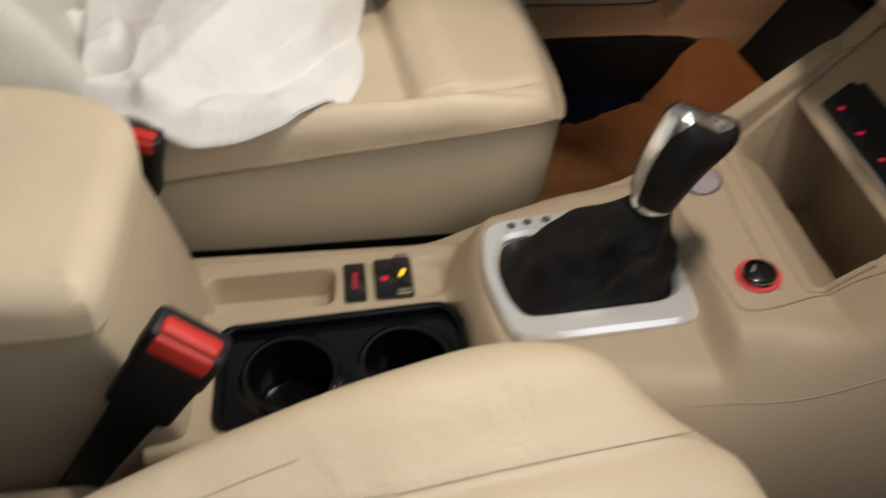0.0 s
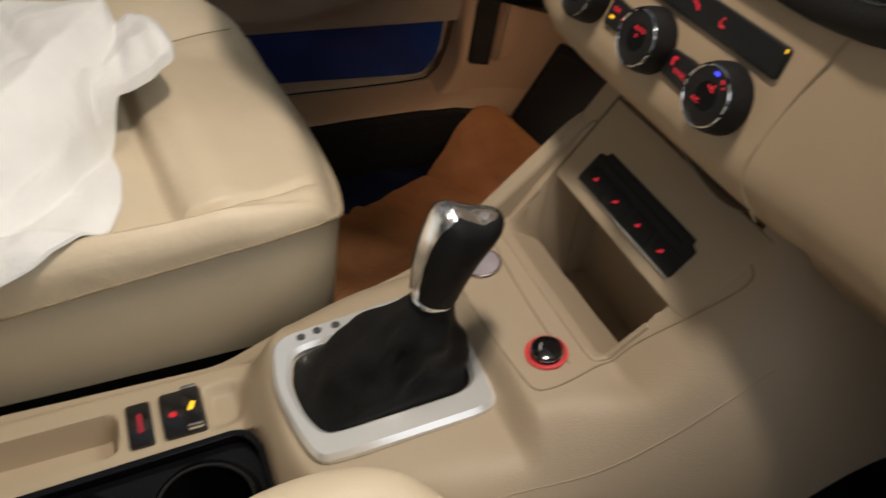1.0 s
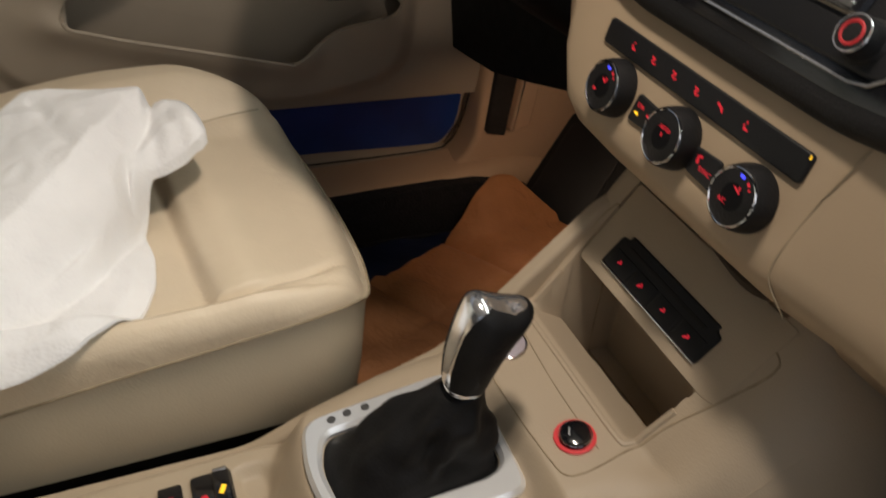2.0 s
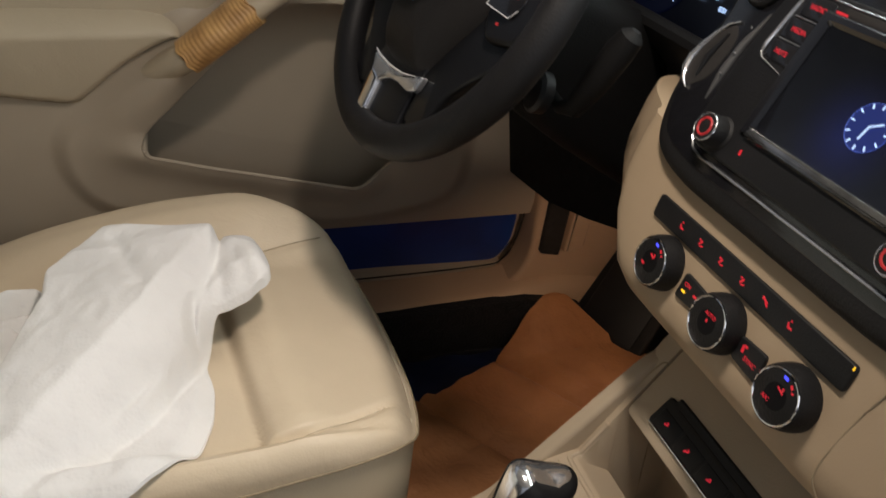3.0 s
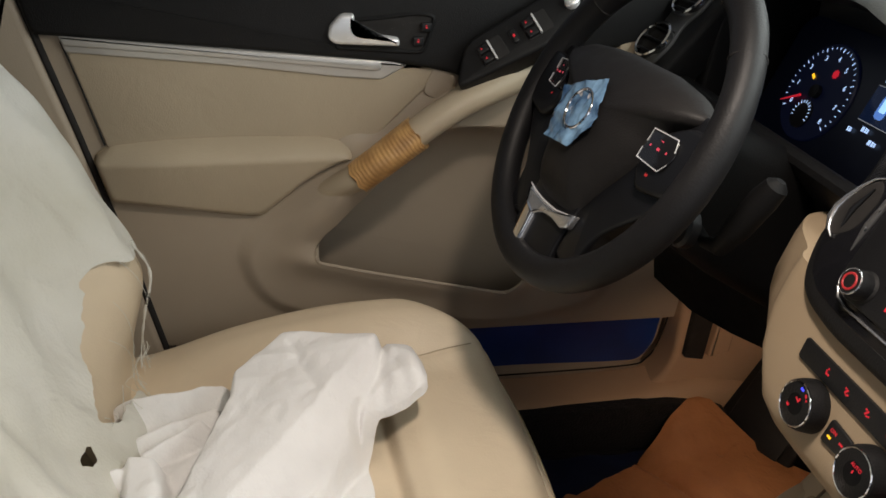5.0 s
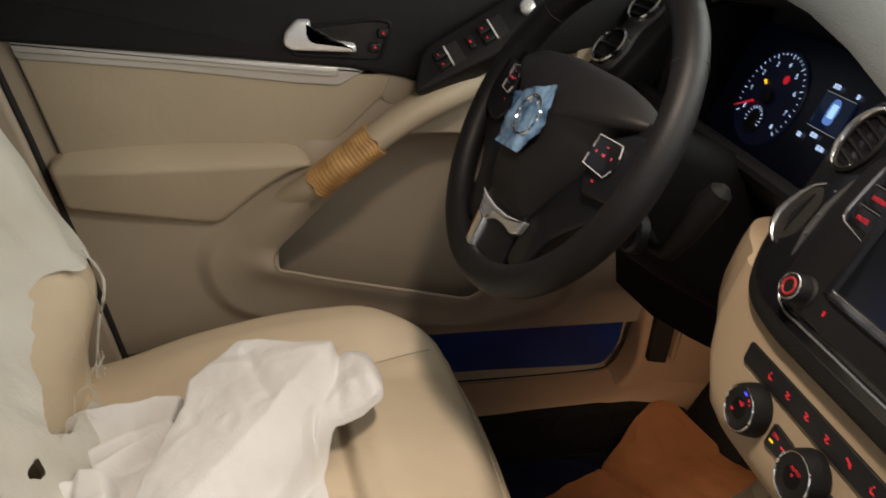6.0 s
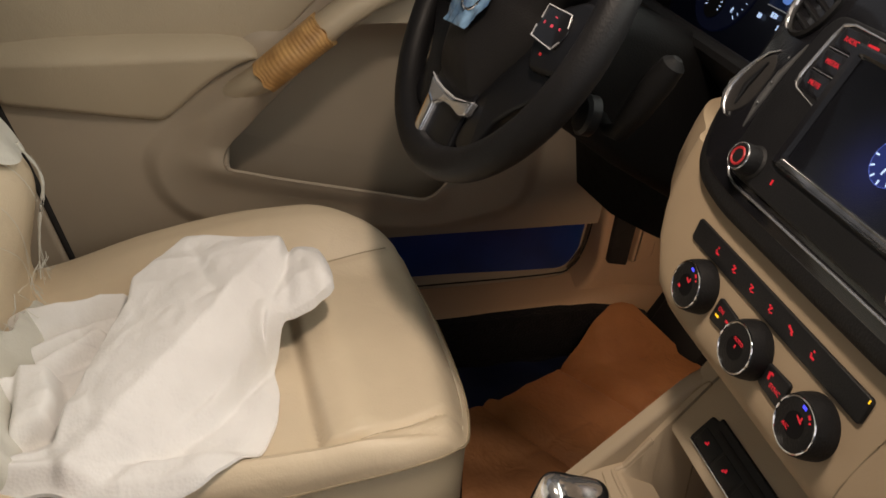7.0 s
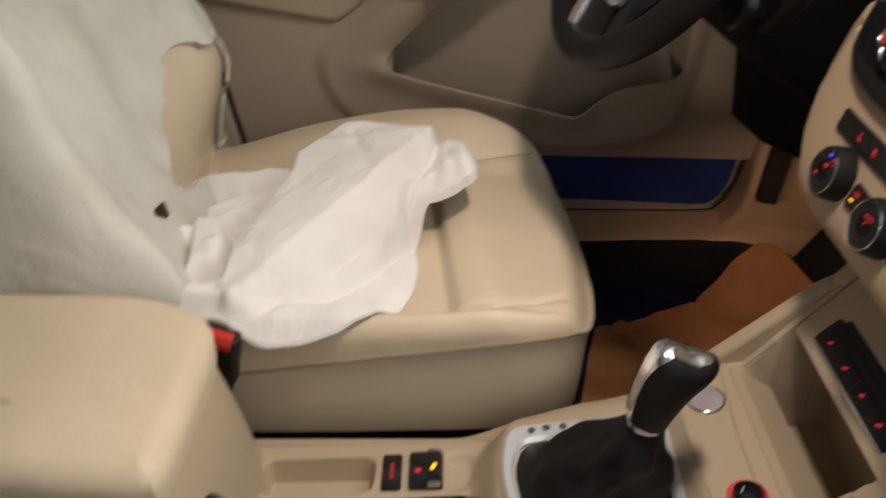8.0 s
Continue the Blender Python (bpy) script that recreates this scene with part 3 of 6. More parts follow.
part("arm_pad", relief(np.arange(-0.255, 0.145, 0.003), np.arange(0.502, 0.652, 0.003), pad_height, M_DOOR, lambda u, v: poly_distance(u, v, arm_out), thick=0.01), VINYL, door, "padded beige arm rest")
seamline = [(x, YD - 0.002, z) for x, z in arm_out]
part("pad_seam", tube(seamline, 0.0017, 6, True), SEAM, door)

# grab bar with its cardboard wrap
gp = [(0.040, 0.800, 0.497), (0.075, 0.768, 0.533), (0.112, 0.728, 0.565), (0.150, 0.699, 0.598), (0.200, 0.692, 0.638), (0.250, 0.694, 0.675), (0.300, 0.702, 0.704), (0.345, 0.722, 0.722), (0.385, 0.748, 0.735)]
gs = smooth_path(gp, 6)
gr = [0.033 - 0.004 * min(1, i / (len(gs) * 0.36)) + 0.014 * max(0, i / len(gs) - 0.72) / 0.28 for i in range(len(gs))]
part("grab_bar", tube(gs, gr, 16, flat=0.72), VINYL, door, "beige grab bar")
wp = smooth_path([(0.142, 0.701, 0.590), (0.170, 0.694, 0.614), (0.200, 0.692, 0.638), (0.227, 0.692, 0.658)], 30)


def wrap():
    """Corrugated card round the bar: fine ribs, a flattened section and ragged ends."""
    rings, n = [], 40
    for i, p in enumerate(wp):
        d = (wp[min(i + 1, len(wp) - 1)] - wp[max(i - 1, 0)]).normalized()
        s = d.cross(Vector((0, 0, 1))).normalized()
        t = s.cross(d)
        f = i / (len(wp) - 1)
        r = 0.0320 + 0.0006 * math.cos(i * 1.25) + 0.0015 * f
        row = []
        for k in range(n):
            a = 2 * math.pi * k / n
            rag = (0.0022 * math.sin(3 * a + 1) + 0.0018 * math.sin(7 * a)) * (2 * abs(f - 0.5)) ** 3
            rr = r * (1 + 0.025 * math.sin(2 * a + 0.6) + 0.015 * math.sin(5 * a + 3 * f))
            row.append(p + d * rag + s * rr * math.cos(a) + t * rr * 0.78 * math.sin(a))
        rings.append(row)
    return rings_mesh(rings)


# raised patch, darker than the vinyl, stands in for a shaded recess
socket_out = round_poly([(0.240, 0.700), (0.258, 0.744), (0.296, 0.742), (0.296, 0.715), (0.270, 0.690)], 0.014, 5)
part("recess_patch", slab(socket_out, M_DOOR, 0.0, 0.0075, 0.002), DOORSKIN, door, "raised darker patch for the shaded recess behind the grab bar")
part("cardboard_wrap", wrap(), CARD, door, "corrugated brown cardboard wrapped round the grab bar")


# ---- seats ----
def resample(pts, n):
    p = np.array(list(pts) + [pts[0]], float)
    s = np.r_[0, np.cumsum(np.hypot(*np.diff(p, axis=0).T))]
    t = np.linspace(0, s[-1], n, endpoint=False)
    return [(float(np.interp(q, s, p[:, 0])), float(np.interp(q, s, p[:, 1]))) for q in t]


def pad(outline, top, bottom, edge=0.035, n=180, inner=44, z_round=None):
    """A soft pad: its wall stands on bottom, its rounded edge runs up to the height top(x, y)."""
    o = resample(outline, n)
    zr = z_round or edge
    bot = bottom if callable(bottom) else (lambda x, y: bottom)
    rings = [[(x, y, bot(x, y)) for x, y in o]]
    for k in range(0, 8):
        a = math.pi / 2 * k / 8
        q = inset(o, edge * (1 - math.cos(a)))
        rings.append([(x, y, max(bot(x, y) + 0.0005 * k, top(x, y) - zr * (1 - math.sin(a)))) for x, y in q])
    q = inset(o, edge)
    cx, cy = sum(p[0] for p in q) / n, sum(p[1] for p in q) / n
    for k in range(inner):
        s = 1 - k / inner
        rings.append([(cx + (x - cx) * s, cy + (y - cy) * s, top(cx + (x - cx) * s, cy + (y - cy) * s)) for x, y in q])
    rings.append([(cx + (x - cx) * 0.004, cy + (y - cy) * 0.004, top(cx, cy)) for x, y in q])
    return rings_mesh(rings, True, True)


def gauss(d, w):
    return math.exp(-(d / w) ** 2)


def step1(a, b, x):
    t = min(1, max(0, (x - a) / (b - a)))
    return t * t * (3 - 2 * t)


def driver_top(x, y):
    z = 0.352 + 0.010 * step1(0.0, 0.25, x) - 0.02 * step1(-0.05, -0.25, x)
    z += 0.057 * step1(0.50, 0.60, y) * (1 - 0.6 * step1(0.18, 0.34, x)) * (0.10 + 0.90 * step1(-0.22, 0.12, x))
    z += 0.010 * step1(0.205, 0.180, y)
    gx = 0.178 - 0.10 * (y - 0.187)
    if y < 0.56:
        z0 = z
        z -= 0.016 * step1(gx + 0.004, gx - 0.011, x) * step1(0.183, 0.20, y)
        z -= 0.008 * gauss(x - gx + 0.002, 0.0060) * step1(0.183, 0.20, y)
        z += 0.012 * gauss(x - gx - 0.038, 0.030) * (0.3 + 0.7 * step1(0.182, 0.215, y))
        z -= 0.008 * gauss(y - 0.186, 0.007) * step1(0.02, 0.12, x)
        z = z0 + (z - z0) * step1(0.555, 0.50, y)
    # seam that runs forward along the near edge and round the front corner
    z -= 0.006 * gauss(y - 0.187 - 0.55 * max(0, x - 0.20) ** 1.3, 0.005) * step1(0.10, 0.20, x)
    z -= 0.004 * gauss(y - (0.505 + 0.25 * max(0, x - 0.1)), 0.007) * step1(-0.1, 0.05, x)
    z -= 0.05 * step1(0.29, 0.36, x) ** 2
    return z


drv_out = round_poly([(-0.26, 0.158), (0.20, 0.156), (0.285, 0.160), (0.338, 0.190), (0.358, 0.28), (0.357, 0.37), (0.348, 0.46), (0.326, 0.55), (0.282, 0.615), (0.20, 0.648), (0.0, 0.655), (-0.26, 0.645)], 0.04, 6)
seat = thing("driver_seat", "cream leather driver's seat under a torn white cover", "car seat", (0.05, 0.40, 0.03))


def seam_z(x, y=0):
    return float(np.interp(x, [-0.26, -0.07, 0.1, 0.2, 0.28, 0.32, 0.36], [0.272, 0.287, 0.3165, 0.3315, 0.3405, 0.335, 0.300]))


part("cushion", pad(drv_out, driver_top, seam_z, 0.030, 320, 84), LEATHER, seat, "cream leather seat cushion")
low = inset(resample(drv_out, 120), 0.003)
part("side_valance", rings_mesh([[(x, y, 0.177 + 0.012 * step1(-0.1, 0.3, x)) for x, y in inset(low, 0.012)], [(x, y, 0.181 + 0.012 * step1(-0.1, 0.3, x)) for x, y in inset(low, 0.005)], [(x, y, 0.215) for x, y in inset(low, 0.003)],
                                 [(x, y, seam_z(x) - 0.012) for x, y in low], [(x, y, seam_z(x) + 0.002) for x, y in inset(low, 0.004)]]), SIDE, seat, "beige vinyl side of the seat base")
# added dark slab, in place of the shade between seat base and console
part("gap_slab", slab(inset(resample(drv_out, 80), 0.035), WORLD, 0.10, 0.19, 0.01), GAP, seat, "dark slab for the shaded gap under the seat base")
rail_seam = [(x, y, seam_z(x) + 0.001) for x, y in resample(drv_out, 140)]
part("edge_piping", tube(rail_seam, 0.0016, 6, True), SEAM, seat, "dark stitched edge seam")
part("front_seam", tube([(x, y, driver_top(x, y) + 0.0002) for x, y in [(0.10 + 0.012 * k, 0.187 + 0.55 * max(0, 0.10 + 0.012 * k - 0.20) ** 1.3) for k in range(19)]], 0.0005, 6), SEAM, seat)
part("far_seam", tube([(x, y, driver_top(x, y) + 0.0003) for x, y in [(-0.02 + 0.012 * k, 0.505 + 0.25 * max(0, -0.12 + 0.012 * k)) for k in range(27)]], 0.0009, 6), SEAM, seat)
part("seat_rail", box_bm(-0.2, 0.32, 0.20, 0.24, 0.03, 0.14), BLACK, seat, "black seat rail")
part("seat_rail", box_bm(-0.2, 0.32, 0.56, 0.60, 0.03, 0.14), BLACK, seat, "black seat rail")

M_BACK = axes((-0.24, 0, 0.30), (0, 1, 0), (-0.36, 0, 0.933), (0.933, 0, 0.36))


crevice = round_poly([(0.26, 0.03), (0.366, 0.03), (0.366, 0.125), (0.26, 0.125)], 0.02)


def back_height(u, v):
    far = sstep(0.47, 0.56, u) * sstep(0.675, 0.60, u)
    near = sstep(0.27, 0.20, u) * sstep(0.13, 0.18, u)
    h = 0.050 + 0.010 * np.sin(v * 9) * (1 - np.maximum(far, near)) + (0.036 + 0.022 * sstep(0.10, 0.40, v)) * near * sstep(-0.02, 0.10, v)
    h = h + (0.090 * sstep(0.02, 0.18, v) - 0.022 * sstep(0.28, 0.52, v)) * far
    e = np.minimum(np.minimum(u - 0.145, 0.655 - u), 0.60 - v)
    return h - 0.16 * (1 - np.sqrt(np.clip(1 - (1 - np.clip(e / 0.05, 0, 1)) ** 2, 0, 1)))


part("backrest", relief(np.arange(0.145, 0.656, 0.01), np.arange(-0.10, 0.605, 0.01), back_height, M_BACK, lambda u, v: -poly_distance(u, v, crevice), thick=0.05), LEATHER, seat, "cream leather backrest")

# the white cover: one piece over the backrest, the other fallen on the cushion
cover = thing("seat_cover", "torn white nonwoven cover crumpled over the driver's seat", "seat cover", (-0.05, 0.35, 0.36))
hole = round_poly([(0.514, 0.226), (0.534, 0.217), (0.550, 0.200), (0.590, 0.200), (0.640, 0.195), (0.690, 0.18), (0.690, 0.06), (0.690, -0.02), (0.54, 0.005), (0.502, 0.040), (0.440, 0.060), (0.402, 0.066), (0.381, 0.086), (0.410, 0.106), (0.436, 0.121), (0.476, 0.146), (0.495, 0.174)], 0.010)


rip = round_poly([(0.310, 0.088), (0.320, 0.074), (0.338, 0.069), (0.337, 0.078), (0.350, 0.086), (0.356, 0.091), (0.346, 0.092), (0.334, 0.086), (0.322, 0.091)], 0.003)


def cover_height(u, v):
    w = 0.006 * np.sin(u * 38 + 3 * np.sin(v * 7)) * np.cos(v * 5 + u * 4) + 0.004 * np.sin(u * 21 - v * 30 + 1.3)
    w = w + 0.003 * np.sin(u * 75 + v * 22) * np.sin(v * 40)
    soft = back_height(u, v)
    return soft + 0.010 + w * 0.8 + 0.03 * sstep(0.16, 0.0, v) * (1 - sstep(0.50, 0.56, u)) + 0.035 * sstep(0.33, 0.15, u) * sstep(0.25, 0.0, v)


def cover_keep(u, v):
    rag = 0.010 * np.sin(u * 70) + 0.006 * np.sin(u * 37 + v * 60)
    edge = np.maximum(-0.005 + rag - v, v - 0.585)
    edge = np.maximum(edge, -(poly_distance(u, v, rip) + 0.0015 * np.sin(u * 260) * np.sin(v * 310)))
    return np.maximum(edge, -(poly_distance(u, v, hole) + 0.0012 * np.sin(u * 300 + v * 220) + 0.0016 * np.sin(u * 60 - v * 210)))


part("back_sheet", relief(np.arange(0.135, 0.664, 0.005), np.arange(-0.06, 0.60, 0.005), cover_height, M_BACK, cover_keep, thick=0.0), BACKCLOTH, cover)

for k, (u0, v0, u1, v1) in enumerate(((0.500, 0.13, 0.545, 0.02), (0.525, 0.10, 0.585, -0.03), (0.592, 0.19, 0.600, 0.02), (0.602, 0.15, 0.588, -0.03), (0.480, 0.07, 0.53, -0.04), (0.606, 0.10, 0.580, -0.05), (0.610, 0.17, 0.607, 0.05), (0.535, 0.21, 0.545, 0.15), (0.515, 0.17, 0.530, 0.08), (0.600, 0.06, 0.560, -0.02))):
    sag = [M_BACK @ Vector((u0 + (u1 - u0) * t + 0.004 * math.sin(5 * t + k), v0 + (v1 - v0) * t, float(cover_height(np.array([u0 + (u1 - u0) * t]), np.array([v0 + (v1 - v0) * t]))[0]) + 0.004)) for t in [i / 8 for i in range(9)]]
    part("loose_thread", tube(sag, 0.00035, 5), BACKCLOTH, cover)

edge_line = [(0.586, 0.215), (0.592, 0.16), (0.588, 0.11), (0.594, 0.06), (0.580, 0.03)]
part("torn_strip", tube(smooth_path([M_BACK @ Vector((p, q, float(cover_height(np.array([p]), np.array([q]))[0]) + 0.002)) for p, q in edge_line], 6), [0.0026, 0.0022, 0.0014, 0.0024, 0.0016, 0.0012] * 3 + [0.0010] * 7, 6), BACKCLOTH, cover, "narrow torn strip of the cover")
rng = random.Random(5)
for k in range(34):
    u0, v0 = (rng.uniform(0.485, 0.605), rng.uniform(0.0, 0.05)) if k < 26 else (rng.uniform(0.375, 0.480), rng.uniform(0.055, 0.075))
    a, ln = rng.uniform(0, 6.28), rng.uniform(0.010, 0.034)
    fib = [(u0 + ln * t * math.cos(a) + 0.003 * math.sin(6 * t + k), v0 + ln * t * math.sin(a)) for t in (0, 0.25, 0.5, 0.75, 1)]
    part("torn_fibre", tube([M_BACK @ Vector((p, q, float(cover_height(np.array([p]), np.array([q]))[0]) + 0.004 + 0.006 * i / 4)) for i, (p, q) in enumerate(fib)], 0.0005, 4), BACKCLOTH, cover)

heap_out = round_poly([(0.207, 0.392), (0.203, 0.372), (0.185, 0.362), (0.152, 0.363), (0.136, 0.362), (0.124, 0.340), (0.131, 0.297), (0.127, 0.247), (0.112, 0.205), (0.084, 0.172), (0.050, 0.152), (0.005, 0.140), (-0.040, 0.137), (-0.068, 0.148), (-0.10, 0.165), (-0.20, 0.160), (-0.30, 0.20), (-0.30, 0.47),
                       (-0.19, 0.505), (-0.10, 0.512), (-0.060, 0.515), (-0.020, 0.540), (0.03, 0.556), (0.10, 0.556), (0.140, 0.535), (0.172, 0.495), (0.193, 0.455), (0.203, 0.418)], 0.012, 4)
RIDGES = [((-0.085, 0.415), (-0.15, 0.372), 0.036, 0.020), ((-0.060, 0.468), (-0.20, 0.472), 0.046, 0.036), ((-0.070, 0.440), (-0.20, 0.40), 0.030, 0.030), ((-0.105, 0.205), (-0.27, 0.185), 0.046, 0.050), ((-0.17, 0.33), (-0.26, 0.30), 0.050, 0.040)]
DIPS = [((0.118, 0.326), (-0.060, 0.150), 0.011, 0.008), ((0.030, 0.170), (-0.060, 0.138), 0.004, 0.012), ((-0.108, 0.270), (-0.060, 0.400), 0.016, 0.012), ((0.150, 0.372), (0.153, 0.460), 0.006, 0.006), ((0.066, 0.372), (0.034, 0.465), 0.005, 0.009), ((0.115, 0.395), (0.130, 0.432), 0.005, 0.008), ((0.095, 0.315), (0.020, 0.245), 0.004, 0.012), ((0.178, 0.372), (0.166, 0.42), 0.006, 0.008)]
flap = [(-0.172, 0.362), (-0.121, 0.350), (-0.104, 0.285), (-0.103, 0.262), (-0.160, 0.250)]
tip = [(0.120, 0.350), (0.136, 0.360), (0.190, 0.360), (0.209, 0.375), (0.206, 0.418), (0.195, 0.462), (0.160, 0.500), (0.120, 0.460)]
body = [(-0.045, 0.500), (-0.010, 0.530), (0.03, 0.548), (0.10, 0.548), (0.145, 0.515), (0.160, 0.465), (0.146, 0.370), (0.124, 0.338), (0.066, 0.246), (0.012, 0.205), (-0.045, 0.160), (-0.085, 0.155), (-0.108, 0.20), (-0.100, 0.26), (-0.052, 0.400)]
vdriver = np.vectorize(driver_top)


def crumple(p, q):
    """Stiff creases: sharp crests with flat facets between them, and a finer pucker."""
    w = 0.02 * noise.noise((p * 9, q * 9, 7.0))
    a = abs(noise.noise(((p + w) * 13 + q * 7, q * 15 - p * 5 + w, 3.0)))
    b = abs(noise.noise((p * 31 - q * 9, (q + w) * 29 + p * 8, 9.0)))
    return 0.0065 * (0.28 - a) + 0.0022 * (0.25 - b) + 0.0010 * noise.noise((p * 75, q * 70, 4.0))


def facet(u, v, a, b, c):
    """Height at (u, v) of the flat facet through three corners."""
    n = (Vector(b) - Vector(a)).cross(Vector(c) - Vector(a))
    return a[2] - ((u - a[0]) * n.x + (v - a[1]) * n.y) / n.z


def heap_height(u, v):
    d = -poly_distance(u, v, heap_out)
    base = vdriver(np.clip(u, -0.25, 0.35), np.clip(v, 0.16, 0.64)) + 0.0045 - 0.9 * np.maximum(0.160 - v, 0) * sstep(-0.10, -0.05, u)
    # a stiff standing fold: its foot, the node where the creases meet, and the two shoulders behind
    foot, node, far, near, low, edge = (-0.085, 0.172, 0.388), (0.073, 0.352, 0.450), (0.024, 0.492, 0.453), (0.150, 0.458, 0.464), (0.133, 0.352, 0.400), (-0.034, 0.468, 0.408)
    sides = [facet(u, v, foot, node, far), facet(u, v, foot, node, (0.064, 0.262, 0.385)), facet(u, v, node, far, near) + 0.002, facet(u, v, node, near, low), facet(u, v, far, near, (0.08, 0.556, 0.375)), facet(u, v, far, edge, (-0.05, 0.51, 0.350))]
    roof = sides[0]
    for p in sides[1:]:
        k = np.clip(0.5 + 0.5 * (p - roof) / 0.004, 0, 1)
        roof = p * (1 - k) + roof * k - 0.004 * k * (1 - k)
    rise = np.maximum(roof - base, 0.012) * sstep(0.006, -0.012, poly_distance(u, v, body))
    rise = np.maximum(rise, 0.007 + 0 * u)
    lobe = poly_distance(u, v, tip)
    puff = 0.398 + 0.030 * np.clip((u - 0.145) / 0.05, 0, 1) + 0.040 * np.sqrt(np.clip(-lobe / 0.032, 0, 1)) - base
    rise = np.maximum(rise, puff * sstep(0.004, -0.001, lobe))
    rise = np.maximum(rise, (0.046 + 0.14 * (v - 0.30)) * sstep(0.006, -0.012, poly_distance(u, v, flap)))
    for a, b, h, w in RIDGES:
        q, t = seg_distance(u, v, a, b)
        rise = np.maximum(rise, h * sstep(0, 1.15, 1 - q / w) * 1.08)
    for a, b, h, w in DIPS:
        q, t = seg_distance(u, v, a, b)
        rise = rise - h * np.exp(-(q / w) ** 2)
    wr = np.array([[crumple(p, q) for p, q in zip(r, s)] for r, s in zip(u, v)])
    free = sstep(0.006, -0.001, lobe)
    return base + np.maximum(rise * (0.15 + 0.85 * np.maximum(free, sstep(0.0, 0.024, d))), 0) + (wr * (1 + 1.0 * sstep(-0.04, -0.09, u)) + 0.002) * sstep(0, 0.02, d)


def heap_sheet(n=420, k=130):
    """The sheet in rings from its border inwards, with a turned-down hem."""
    o = resample(heap_out, n)
    cx, cy = 0.0, 0.42
    s = np.r_[1.0, 0.995, np.linspace(0.985, 0.004, k)][:, None]
    px, py = np.array([p[0] for p in o])[None], np.array([p[1] for p in o])[None]
    X, Y = cx + (px - cx) * s, cy + (py - cy) * s
    Z = heap_height(X, Y)
    for _ in range(2):
        Z = 0.5 * Z + 0.25 * (np.roll(Z, 1, 1) + np.roll(Z, -1, 1))
        Z[2:-1] = 0.5 * Z[2:-1] + 0.25 * (Z[1:-2] + Z[3:])
    Z[0] -= 0.0035 + 0.010 * sstep(0.13, 0.16, X[0])
    return rings_mesh([[(float(x), float(y), float(z)) for x, y, z in zip(*r)] for r in zip(X, Y, Z)], False, True)


part("fallen_sheet", heap_sheet(), CLOTH, cover)

# the passenger's seat, of which the inner bolster shows
pas = thing("passenger_seat", "cream leather passenger seat with a stitched bolster", "car seat", (0.05, -0.40, 0.03))
pas_out = round_poly([(-0.26, -0.66), (0.0, -0.665), (0.22, -0.655), (0.32, -0.62), (0.375, -0.54), (0.388, -0.44), (0.396, -0.34), (0.386, -0.266), (0.366, -0.222), (0.322, -0.190), (0.288, -0.140), (0.245, -0.124), (0.19, -0.122), (0.09, -0.146), (-0.02, -0.185), (-0.12, -0.225), (-0.26, -0.25)], 0.03, 5)


def passenger_top(x, y):
    z = 0.352 + 0.012 * step1(0.0, 0.25, x)
    cy = -0.238 + 0.12 * max(0, x - 0.12)
    bol = step1(cy, cy + 0.075, y)
    z += 0.016 * bol * (1 - 0.8 * step1(0.24, 0.35, x))
    z += 0.022 * step1(-0.53, -0.61, y)
    gx = 0.185 - 0.09 * (y + 0.2)
    z -= 0.004 * gauss(y - cy + 0.006, 0.007)
    return z - 0.05 * step1(0.33, 0.40, x) ** 2


part("cushion", pad(pas_out, passenger_top, 0.285, 0.035), LEATHER, pas, "cream leather seat cushion")
plow = inset(resample(pas_out, 120), 0.003)
part("side_valance", rings_mesh([[(x, y, 0.13) for x, y in inset(plow, 0.02)], [(x, y, 0.20) for x, y in inset(plow, 0.006)], [(x, y, 0.27) for x, y in plow], [(x, y, 0.287) for x, y in inset(plow, 0.004)]]), SIDE, pas, "beige vinyl side of the seat base")
part("bolster_seam", tube([(x, y, passenger_top(x, y) + 0.0004) for x, y in [(0.10 + 0.012 * k, -0.238 + 0.12 * max(0, -0.02 + 0.012 * k)) for k in range(21)]], 0.0004, 6), SEAM, pas)
part("bolster_seam", tube([(x, y, passenger_top(x, y) + 0.0004) for x, y in [(-0.08 + 0.010 * k, -0.262 + 0.50 * (0.010 * k) - 0.9 * (0.010 * k) ** 2) for k in range(15)]], 0.00035, 6), SEAM, pas)
part("seat_rail", box_bm(-0.2, 0.32, -0.24, -0.20, 0.03, 0.14), BLACK, pas, "black seat rail")
part("seat_rail", box_bm(-0.2, 0.32, -0.60, -0.56, 0.03, 0.14), BLACK, pas, "black seat rail")

# centre arm rest between the seats
armrest = thing("armrest_box", "padded beige arm rest box between the seats", "arm rest", (-0.25, 0.02, 0.05))
lid_out = round_poly([(-0.60, -0.115), (-0.13, -0.113), (-0.078, -0.110), (-0.069, -0.098), (-0.067, -0.04), (-0.066, 0.06), (-0.080, 0.115), (-0.13, 0.135), (-0.60, 0.135)], 0.022, 6)
part("lid", pad(lid_out, lambda x, y: 0.430 - 0.012 * step1(-0.2, -0.06, x), 0.376, 0.026, 120, 14), LEATHER, armrest, "soft beige lid")
part("box", rings_mesh([[(x + 0.045 * step1(-0.25, -0.08, x) + dx, y * k, z) for x, y in inset(lid_out, i)] for z, dx, k, i in ((0.10, 0.0, 0.92, 0.0), (0.22, -0.012, 0.94, 0.002), (0.30, -0.028, 0.96, 0.004), (0.350, -0.042, 0.98, 0.005), (0.374, -0.052, 0.985, 0.006))]), PLASTIC, armrest, "beige plastic body")
